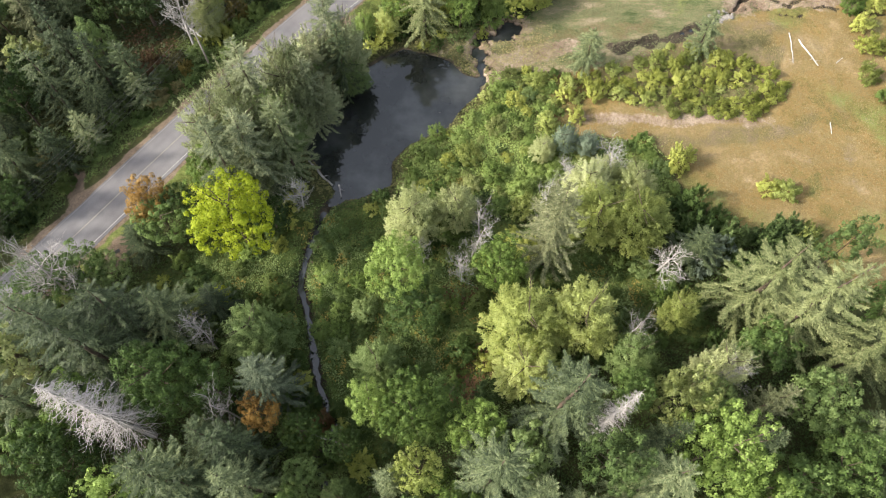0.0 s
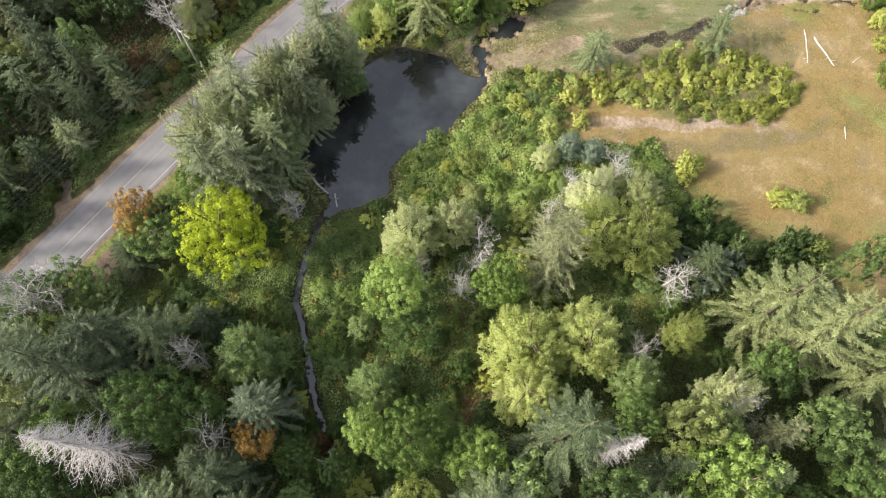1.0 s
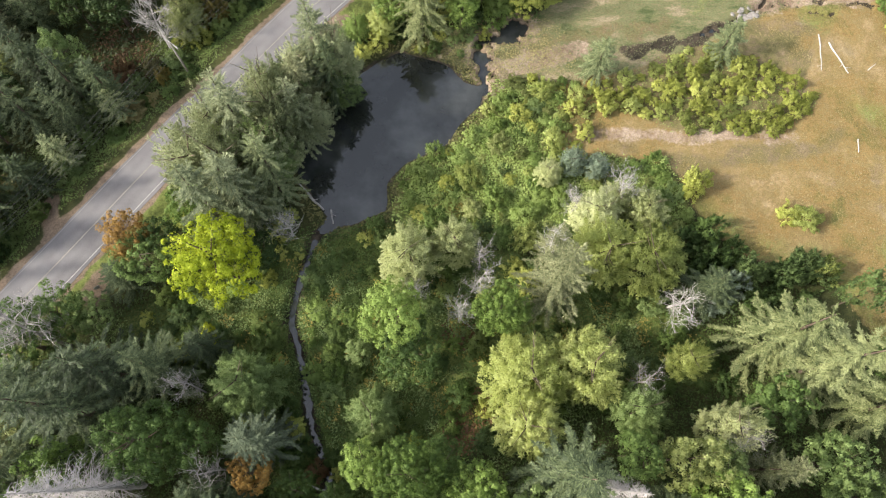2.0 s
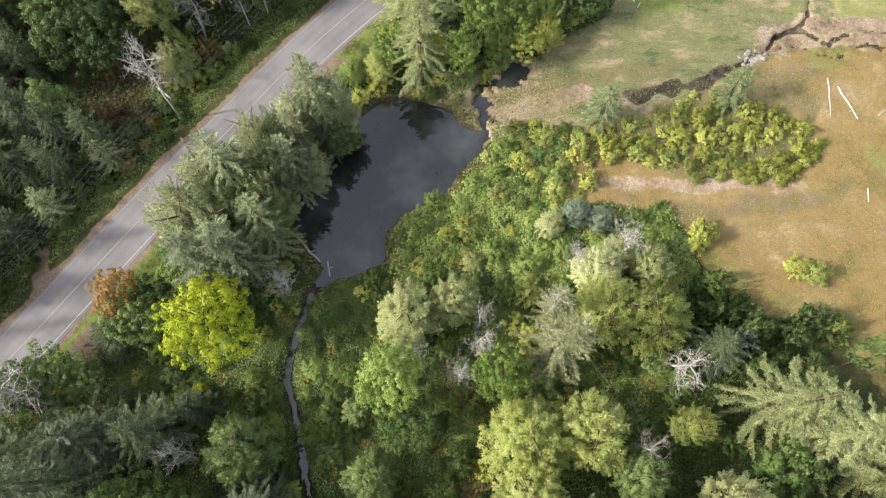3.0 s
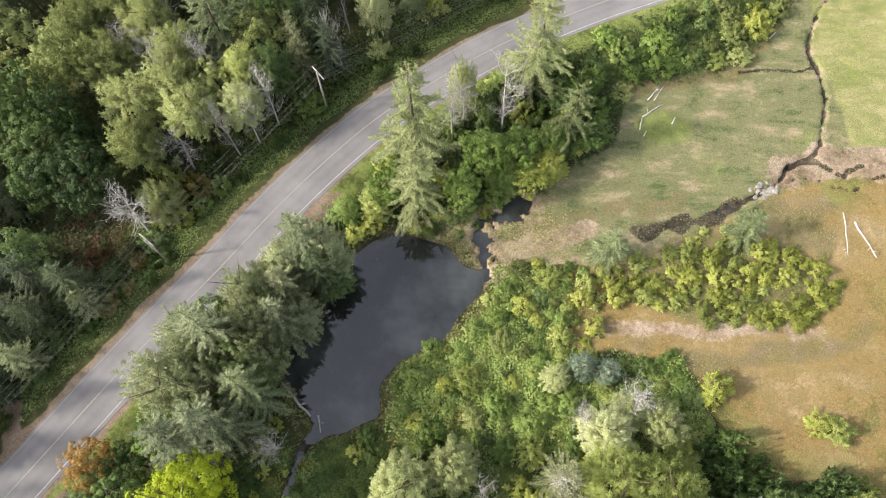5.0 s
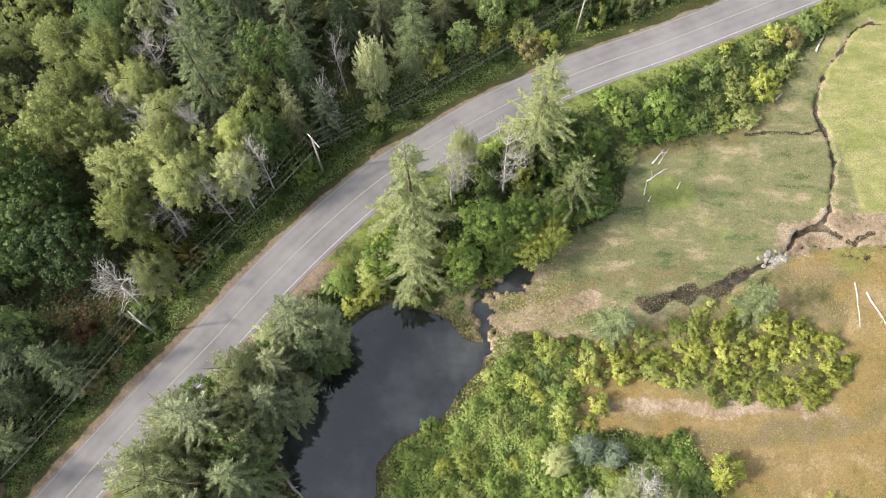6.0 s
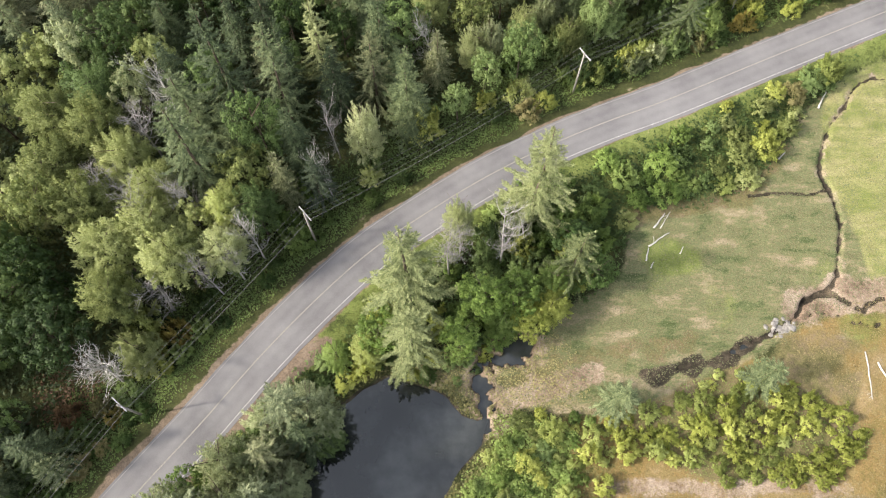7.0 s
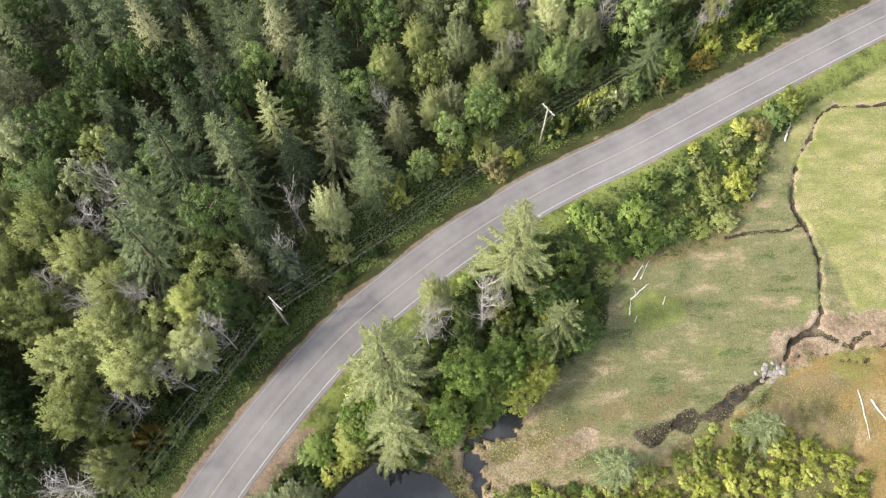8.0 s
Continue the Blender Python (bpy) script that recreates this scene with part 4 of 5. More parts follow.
plant("great_conifer", "fir", 52.0, 23.0, 24.0, 6.0)
plant("conifer", "spruce", 34.5, 38.0, 10.0, 3.8)
plant("willow", "lime_willow", 10.2, 26.8, 14.3, 5.3)
plant("willow", "lime_willow", 17.8, 27.8, 12.8, 5.0)
plant("willow", "lime_willow", 10.5, 21.0, 11.5, 4.2)
plant("willow", "lime_willow", 30.2, 28.6, 11.7, 2.4)
plant("great_conifer", "spruce", 13.6, 15.2, 29.0, 5.8)
plant("great_conifer", "spruce", 5.4, 7.6, 29.0, 5.6)
plant("broadleaf", "maple", 4.0, 13.2, 13.6, 3.8)
plant("dome", "maple", -3.8, 15.3, 16.6, 4.2)
plant("broadleaf", "maple", -8.8, 16.0, 14.0, 3.0)
plant("broadleaf", "lime_willow", -2.8, 8.4, 15.8, 3.0)
plant("willow", "alder", -8.2, 22.2, 10.6, 3.4)
plant("broadleaf", "dark_maple", -0.5, 16.0, 11.0, 3.6)
plant("willow", "willow", 33.2, 20.4, 16.8, 3.2)
plant("broadleaf", "sallow", 27.4, 16.8, 19.2, 3.6)
plant("conifer", "tan_fir", 37.8, 15.8, 18.0, 3.0)
plant("dome", "maple", 30.2, 10.4, 22.0, 5.0)
plant("broadleaf", "alder", 44.0, 16.4, 15.0, 4.0)
plant("conifer", "spruce", 23.0, 7.0, 25.0, 4.6)
plant("broadleaf", "alder", 18.4, 9.0, 25.0, 3.6)
plant("broadleaf", "maple", 34.5, 5.0, 18.0, 4.0)
plant("broadleaf", "dark_maple", 45.0, 9.0, 16.0, 4.2)
plant("willow", "alder", 24.0, 22.5, 12.0, 3.6)
plant("broadleaf", "alder", 47.5, 12.5, 13.5, 3.4)
plant("willow", "blue_willow", 18.2, 56.4, 6.0, 1.9)
plant("willow", "blue_willow", 21.4, 55.8, 5.6, 1.8)
plant("willow", "willow", 23.6, 51.0, 6.0, 2.4)
plant("willow", "willow", 14.8, 55.0, 5.0, 2.0)
# marsh
plant("small_conifer", "spruce", 22.8, 72.0, 9.0, 2.8)
plant("small_conifer", "spruce", 41.4, 74.8, 9.4, 2.7)
# clump between road, pond and marsh
plant("great_conifer", "fir", -3.4, 85.0, 27.0, 5.9)
plant("conifer", "fir", -3.0, 78.8, 19.0, 4.4)
plant("great_conifer", "fir", 13.3, 98.2, 25.5, 5.2)
plant("conifer", "fir", 17.9, 89.0, 17.2, 3.7, 3)
plant("broadleaf", "maple", -7.0, 81.0, 8.0, 3.2)
plant("broadleaf", "maple", 6.0, 84.2, 11.8, 3.6)
plant("broadleaf", "maple", 2.8, 79.8, 9.4, 3.0)
plant("broadleaf", "maple", 10.5, 85.5, 9.5, 3.4)
plant("broadleaf", "lime", 12.0, 82.4, 6.5, 2.8)
plant("willow", "lime", 15.2, 84.6, 7.0, 2.6)
plant("willow", "bank", 8.6, 82.6, 7.5, 2.6)
plant("willow", "bank", 15.8, 87.6, 8.5, 2.6)
plant("willow", "lime_willow", -8.8, 78.8, 5.5, 2.6)
plant("willow", "bank", -12.6, 78.2, 5.0, 2.2)
plant("broadleaf", "dark_maple", 18.5, 93.0, 8.5, 3.2)
plant("broadleaf", "dark_maple", 21.5, 89.0, 6.5, 2.8)
plant("willow", "willow", 3.2, 95.0, 14.0, 2.2)
# wood across the road
plant("dome", "shade_maple", -53.4, 84.8, 14.5, 5.4)
plant("dome", "shade_maple", -47.4, 79.8, 14.0, 5.4)
plant("conifer", "dark_spruce", -51.4, 66.8, 14.5, 3.4)
plant("conifer", "dark_spruce", -46.8, 66.2, 13.2, 3.2)
plant("conifer", "dark_spruce", -32.2, 109.0, 21.5, 4.8)
plant("conifer", "dark_spruce", -30.8, 101.8, 25.5, 5.2)
plant("broadleaf", "alder", -23.2, 106.4, 20.0, 3.8)
plant("willow", "willow", -9.6, 107.8, 16.2, 2.6)
plant("conifer", "tan_fir", -8.6, 117.0, 18.8, 3.6)
plant("conifer", "fir", -16.5, 121.5, 19.5, 3.6)
plant("willow", "willow", 6.0, 124.2, 10.6, 2.6)
plant("broadleaf", "alder", 12.6, 121.6, 14.6, 3.2)
plant("broadleaf", "alder", 3.4, 115.2, 8.6, 2.6)
plant("broadleaf", "alder", 7.4, 119.4, 10.8, 2.6)
plant("conifer", "dark_spruce", 38.4, 129.2, 13.5, 3.4)
plant("conifer", "dark_spruce", -28.2, 114.0, 27.6, 4.6)
plant("broadleaf", "shade_maple", -46.6, 122.6, 15.6, 4.8)
plant("conifer", "spruce", -21.0, 113.4, 24.5, 3.6)
for x, y, top, r, leaf in ((-39.6, 84.0, 14.8, 3.6, "sallow"), (-33.0, 89.5, 15.2, 4.2, "sallow"), (-27.2, 90.8, 13.6, 3.4, "willow"), (-36.2, 93.2, 15.0, 4.0, "sallow"), (-41.2, 90.6, 15.0, 4.2, "sallow"),
                           (-36.8, 99.4, 14.8, 3.6, "sallow"), (-27.6, 96.4, 14.5, 3.2, "lime_willow"), (-45.2, 96.8, 15.0, 4.4, "sallow"), (-46.0, 108.0, 15.4, 4.4, "sallow"), (-51.2, 102.8, 14.4, 4.4, "sallow"),
                           (-41.4, 103.6, 14.6, 4.0, "sallow"), (-52.4, 111.0, 15.0, 4.4, "sallow"), (-46.8, 114.6, 15.0, 4.0, "alder"), (-37.6, 78.6, 8.8, 2.9, "sallow"), (-23.6, 96.2, 14.0, 3.4, "alder"),
                           (4.7, 135.1, 12.6, 2.8, "sallow"), (25.6, 130.4, 11.5, 3.8, "alder"), (17.4, 131.2, 11.0, 2.8, "silver_alder"), (13.4, 128.0, 10.5, 2.6, "sallow"),
                           (8.6, 125.4, 10.6, 2.4, "silver_alder"), (29.8, 134.2, 13.0, 3.0, "silver_alder"), (10.4, 134.0, 13.0, 3.0, "silver_alder"), (17.2, 136.6, 13.4, 3.2, "sallow"), (24.6, 137.6, 13.0, 3.2, "willow"), (-0.6, 130.4, 13.0, 3.0, "sallow"), (20.6, 126.8, 9.6, 2.8, "sallow")):
    plant("tall_alder" if top > 12.5 else "willow", leaf, x, y, top, r)
for x, y, top, r, leaf in ((23.9, 121.4, 6.4, 2.5, "lime_willow"), (30.4, 123.7, 5.4, 2.2, "silver_alder"), (27.4, 123.4, 5.0, 1.9, "alder"), (34.4, 125.6, 5.2, 2.0, "silver_alder"), (41.6, 127.7, 5.0, 1.9, "reed"),
                           (49.2, 131.6, 4.4, 2.2, "ochre"), (14.0, 115.4, 5.0, 2.2, "reed"), (16.8, 117.0, 4.4, 2.0, "lime"), (-34.0, 81.8, 5.4, 1.9, "ochre"), (-36.2, 80.2, 4.6, 1.6, "ochre"), (-46.4, 71.0, 4.0, 1.8, "rust"), (-40.1, 80.0, 6.2, 2.4, "sallow"), (-38.1, 83.0, 7.2, 2.6, "lime_willow"), (-35.8, 77.7, 4.0, 1.9, "lime"),
                           (-33.4, 79.2, 3.4, 1.6, "bank"), (-31.0, 82.2, 3.2, 1.6, "bank"), (-38.8, 77.0, 3.8, 1.7, "lime"), (-25.8, 65.0, 3.6, 1.4, "lime"), (-23.6, 67.8, 3.4, 1.4, "lime"), (-21.2, 70.6, 3.2, 1.3, "ochre"),
                           (-10.4, 78.6, 3.6, 1.6, "ochre"), (-42.6, 72.2, 3.4, 1.6, "reed"), (-44.4, 69.4, 3.6, 1.7, "alder"), (-41.0, 70.8, 3.0, 1.4, "ochre")):
    plant("shrub", leaf, x, y, top, r)
plant("conifer", "blue_fir", -16.2, 101.6, 12.8, 2.8)
# dead trees
plant("snag", "", -14.8, 102.2, 13.2, 1.7, 1, bark=WHITE_WOOD)
plant("snag", "", -23.8, 92.6, 14.6, 2.2, 3, bark=WHITE_WOOD)
plant("snag", "", -26.4, 89.6, 13.0, 2.0, 0, bark=WHITE_WOOD)
plant("snag", "", -34.6, 109.2, 22.6, 2.6, 2, bark=WHITE_WOOD)
plant("snag", "", -20.4, 46.4, 7.8, 2.6, 3, bark=WHITE_WOOD)
plant("snag", "", -30.3, 25.2, 13.4, 2.3, 3, bark=GREY_WOOD)
plant("dead_conifer", "", -36.8, 13.8, 30.0, 5.0, 0, bark=GREY_WOOD)
plant("snag", "", 3.9, 38.4, 10.8, 2.2, 1, bark=WHITE_WOOD)
plant("snag", "", 2.6, 34.8, 8.8, 2.3, 3, bark=WHITE_WOOD)
plant("snag", "", -2.6, 37.2, 8.0, 2.2, 0, bark=WHITE_WOOD)
plant("snag", "", 5.2, 41.6, 10.6, 1.8, 2, bark=GREY_WOOD)
plant("snag", "", 13.4, 42.2, 16.4, 1.6, 2, bark=WHITE_WOOD)
plant("snag", "", 24.6, 52.2, 7.6, 3.0, 3, bark=WHITE_WOOD)
plant("snag", "", 30.0, 36.4, 9.0, 3.2, 0, bark=WHITE_WOOD)
plant("dead_conifer", "", 18.6, 13.8, 27.4, 2.4, 0, bark=GREY_WOOD)
plant("snag", "", 9.0, 91.8, 14.0, 3.0, 1, bark=WHITE_WOOD)
plant("snag", "", 1.8, 90.0, 15.2, 2.8, 3, bark=GREY_WOOD)
plant("snag", "", 3.4, 92.4, 11.0, 2.6, 0, bark=GREY_WOOD)
plant("snag", "", -35.4, 85.2, 11.0, 3.4, 2, bark=GREY_WOOD)
plant("snag", "", -40.4, 75.4, 12.5, 3.6, 3, bark=WHITE_WOOD)
plant("snag", "", -38.2, 96.0, 15.0, 3.2, 3, bark=GREY_WOOD)
plant("snag", "", -40.4, 109.0, 15.5, 3.2, 0, bark=GREY_WOOD)
plant("snag", "", 18.9, 50.4, 7.6, 2.2, 1, bark=WHITE_WOOD)
plant("snag", "", -44.6, 100.0, 14.0, 3.0, 0, bark=GREY_WOOD)
plant("snag", "", 0.0, 125.0, 11.6, 2.6, 1, bark=WHITE_WOOD)
plant("snag", "", 18.0, 133.0, 10.0, 2.8, 3, bark=GREY_WOOD)
plant("snag", "", -25.6, 15.6, 16.0, 2.2, 2, bark=GREY_WOOD)
plant("snag", "", -48.4, 31.0, 18.8, 4.4, 3, bark=GREY_WOOD)
plant("snag", "", 48.5, 135.5, 10.5, 1.8, 2, bark=GREY_WOOD)
plant("snag", "", 53.0, 138.0, 10.5, 1.8, 0, bark=GREY_WOOD)
plant("snag", "", 21.0, 138.4, 13.0, 3.0, 1, bark=GREY_WOOD)
plant("snag", "", 33.2, 136.6, 13.0, 3.0, 3, bark=GREY_WOOD)
plant("snag", "", 34.0, 19.5, 17.0, 2.4, 0, bark=GREY_WOOD)
plant("snag", "", 24.6, 26.0, 10.0, 2.2, 2, bark=GREY_WOOD)
plant("snag", "", -31.0, 98.0, 17.0, 2.6, 1, bark=GREY_WOOD)
plant("snag", "", -29.0, 87.5, 14.0, 2.0, 3, bark=GREY_WOOD)
plant("snag", "", -14.0, 108.5, 14.5, 2.0, 2, bark=GREY_WOOD)

# trees that fill the woods
fill = random.Random(21)


def free(x, y, r, others, gap):
    return all((x - a) ** 2 + (y - b) ** 2 > (gap * (r + c)) ** 2 for a, b, c, _ in others)


def fill_wood(xs, ys, step, test, mix, tops, group):
    y = ys[0]
    while y < ys[1]:
        x = xs[0]
        while x < xs[1]:
            qx, qy = x + fill.uniform(-0.4, 0.4) * step, y + fill.uniform(-0.4, 0.4) * step
            r = fill.uniform(2.4, 4.0)
            near = [q for q in placed if abs(q[0] - qx) < 9 and abs(q[1] - qy) < 9]
            if test(qx, qy, at("rd", qx, qy), at("rs", qx, qy)) and free(qx, qy, r, near, 0.56):
                kind, leaf = fill.choice(tract(x, y) if group.endswith("north wood") else mix)
                top = fill.uniform(*tops)
                if kind == "snag":
                    plant(kind, "", qx, qy, top * 0.8, 2.2)
                else:
                    conifer = "conifer" in kind
                    plant(kind, leaf, qx, qy, top * (1.15 if conifer else 0.88), r * (0.95 if conifer else 1.1), group=group)
            x += step
        y += step


def tract(x, y):
    """Which trees fill the north wood at a place."""
    if x < -46 and 82 < y < 93:
        return DEEP
    if x < -24 and 82 < y < 110 or x < -38 and 82 < y < 124:
        return WILLOWS
    if x > -4:
        return LIGHT
    return DARK if y > 104 else NORTH_MIX


WC, WB = "wood_conifer", "wood_broadleaf"
WILLOWS = [(WB, "sallow")] * 6 + [(WB, "silver_alder")] + [(WB, "alder")]
DEEP = [(WB, "shade_maple")] * 4 + [(WB, "dark_maple")]
DARK = [(WC, "dark_spruce")] * 8 + [(WC, "spruce")] + [(WB, "shade_maple")] * 2 + [(WB, "dark_maple")] + [(WB, "alder")] + [(WC, "tan_fir")]
LIGHT = [(WB, "alder")] * 4 + [(WB, "sallow")] * 3 + [(WB, "silver_alder")] * 3 + [(WC, "fir")] * 2 + [(WC, "tan_fir")] + [(WC, "dark_spruce")] * 2 + [(WB, "maple")]
NORTH_MIX = [(WC, "dark_spruce")] * 6 + [(WC, "spruce")] * 3 + [(WC, "fir")] * 2 + [(WC, "tan_fir")] * 2 + [(WB, "alder")] * 4 + [(WB, "sallow")] + [(WB, "shade_maple")] * 2 + [(WB, "willow")]
SOUTH_MIX = [(WC, "spruce")] * 3 + [(WC, "dark_spruce")] * 2 + [(WB, "dark_maple")] * 4 + [(WB, "maple")] * 3 + [(WB, "alder")] * 4 + [(WB, "willow")] * 1
fill_wood((-88, 96), (22, 186), 5.2, lambda x, y, rd, rs: rs > 0.5 and rd > 12 and y - 0.3 * x < 172 and (x + 48) ** 2 + (y - 75) ** 2 > 22 and (x + 14.5) ** 2 + (y - 110) ** 2 > 22, NORTH_MIX, (11, 19), "trees of the north wood")
fill_wood((-62, 64), (-3, 44), 4.9, lambda x, y, rd, rs: rs < -0.5 and rd > 8 and at("creek", x, y) > 3.2 and at("meadow", x, y) < -1
          and (y < 12 or (x < -24 and y < 30) or (x > 20 and y < 24) or x > 50) and not (-26 < x < 10 and y > 22), SOUTH_MIX, (11, 18), "trees of the south wood")


# ---------- shrubs ----------
def shrubs(area, count, leaves, radii, ratio, group, keep=0.8, test=None, name="shrub"):
    xs, ys = [q[0] for q in area], [q[1] for q in area]
    ok, tries = 0, 0
    while ok < count and tries < count * 14:
        tries += 1
        x, y = fill.uniform(min(xs), max(xs)), fill.uniform(min(ys), max(ys))
        r = fill.uniform(*radii)
        if inside(np.array([x]), np.array([y]), area)[0] < 0.3 or at("rd", x, y) < 4.2 + 0.55 * r or at("pond", x, y) > -0.2 * r or at("creek", x, y) < 1.0 + 0.4 * r:
            continue
        if test and not test(x, y):
            continue
        near = [q for q in placed if abs(q[0] - x) < 6 and abs(q[1] - y) < 6 and q[3] < 5]
        if not free(x, y, r, near, keep):
            continue
        ob = plant("shrub", fill.choice(leaves), x, y, ground_z(x, y) + r * ratio * fill.uniform(0.65, 1.4), r, group=group)
        ob.name = name
        ok += 1


VERGE = VERGE_AREA
CLUMP = [(-11, 76.5), (-6, 77), (3, 79), (9.5, 81.5), (14, 82.5), (18, 86), (25, 90), (26, 95), (22, 99), (10, 98), (0, 92), (-8, 84), (-14, 79)]
POND_ROAD = [(-38, 48), (-33, 44), (-24, 41), (-20.5, 48), (-21.5, 56), (-18.5, 63), (-12.5, 72), (-11, 77), (-14, 80), (-20, 73), (-30, 60)]
NORTH_VERGE = [(-72, 25), (-58, 42), (-38, 68), (-22, 87), (-4, 102), (20, 117), (60, 135), (85, 147), (82, 156), (54, 144), (14, 126), (-12, 109), (-32, 90), (-48, 71), (-80, 35)]
EAST_EDGE = [(66, 90), (75, 88), (84, 74), (84, 52), (72, 56), (70, 74)]
shrubs(EAST_BANK, 95, ["bank", "bank", "lime", "sallow", "lime_willow", "bank", "alder"], (0.7, 2.4), 1.25, "shrubs on the pond's bank", 0.68)
shrubs(THICKET, 80, ["lime", "lime", "lime_willow", "lime", "lime_willow"], (0.7, 1.8), 1.5, "yellow-green thicket in the meadow", 0.7, name="yellow_shrub")
shrubs(VERGE, 40, ["alder", "bank", "sallow", "bank", "maple", "bank", "alder", "maple"], (1.2, 2.9), 1.4, "shrubs along the road", 0.62, lambda x, y: x < 38, name="roadside_bush")
shrubs(VERGE, 38, ["sallow", "lime", "reed", "sallow", "lime_willow", "alder", "sallow"], (1.1, 2.6), 1.4, "shrubs along the road", 0.62, lambda x, y: x >= 38, name="roadside_bush")
shrubs(CLUMP, 34, ["dark_maple", "maple", "lime", "bank", "alder"], (1.4, 2.8), 1.9, "shrubs under the firs", 0.6)
shrubs(POND_ROAD, 30, ["alder", "maple", "lime", "fern"], (1.0, 1.9), 1.3, "shrubs between road and pond", 0.66)
shrubs(NORTH_VERGE, 95, ["bank", "dark_maple", "alder", "bank", "maple", "lime_willow", "lime", "alder"], (1.3, 3.0), 2.4, "shrubs along the north verge", 0.64, lambda x, y: at("rd", x, y) > 7.2 and x > -22, name="roadside_bush")
shrubs(NORTH_VERGE, 120, ["fern", "dark_maple", "alder", "bramble", "maple", "reed", "alder", "fern", "dark_maple", "maple"], (1.0, 2.8), 1.9, "shrubs along the north verge", 0.66, lambda x, y: at("rd", x, y) > 7.2 and -64 < x < -22, name="roadside_bush")
shrubs(NORTH_VERGE, 70, ["fern", "dark_maple", "shade_maple", "fern", "bramble"], (0.9, 1.9), 1.7, "shrubs along the north verge", 0.6, lambda x, y: 5.9 < at("rd", x, y) < 9.5 and -45 < x < 30, name="roadside_bush")
shrubs(NORTH_VERGE, 55, ["bank", "alder", "dark_maple", "maple", "fern", "lime"], (1.0, 2.3), 2.0, "shrubs along the north verge", 0.6, lambda x, y: 5.7 < at("rd", x, y) < 12 and 18 < x < 78, name="roadside_bush")
shrubs([(30, 44), (36, 49), (41, 43.5), (54, 41.5), (50, 36), (36, 37)], 18, ["dark_maple", "alder", "blue_willow", "dark_maple"], (1.5, 2.6), 1.9, "bushes at the meadow's edge", 0.6)
shrubs(SOUTH_CLEARING, 150, ["bramble", "alder", "maple", "bank", "dark_maple", "bramble", "lime", "dark_maple"], (0.9, 2.3), 1.3, "shrubs in the clearing", 0.7, name="bramble_bush")
shrubs(EAST_EDGE, 20, ["lime", "alder", "maple"], (1.4, 2.8), 1.4, "bushes at the meadow's edge", 0.64)
shrubs([(8, 72), (20, 71), (25, 66), (19, 58), (12, 58), (8, 66)], 36, ["lime", "bank", "lime_willow", "lime", "bank"], (0.8, 1.9), 1.3, "scattered bushes", 0.7)
shrubs([(-8, 77), (-4, 76), (3, 74), (5, 76), (9, 81.5), (3, 80)], 10, ["alder", "lime", "bramble"], (0.7, 1.4), 1.2, "scattered bushes", 0.8)
for x, y, r, top, leaf in ((69.2, 75.2, 2.2, 3.8, "lime"), (67.6, 69.8, 2.0, 3.4, "lime_willow"), (69.2, 80.0, 2.0, 3.4, "lime"), (69.6, 65.2, 2.0, 3.2, "bank"), (-15.4, 15.6, 1.5, 2.6, "rust"), (-13.4, 17.0, 1.4, 2.2, "bramble"), (-17.0, 18.2, 1.5, 2.4, "dark_maple"), (-14.6, 10.4, 1.6, 2.6, "bramble"), (35.3, 53.8, 2.4, 5.0, "lime"), (50.3, 48.6, 2.2, 3.4, "lime_willow"), (48.2, 49.6, 1.8, 2.2, "lime"), (-30.5, 32.5, 1.8, 3.0, "yellow_maple"), (40.5, 41.0, 2.4, 6.0, "alder"),
                           (46.0, 40.5, 2.2, 6.0, "alder"), (51.5, 41.0, 2.2, 5.0, "lime_willow"), (36.5, 42.5, 2.6, 6.5, "dark_maple"), (-9.3, 77.2, 2.0, 4.0, "lime"), (-12.5, 79.0, 1.4, 3.0, "lime")):
    plant("shrub", leaf, x, y, top, r)


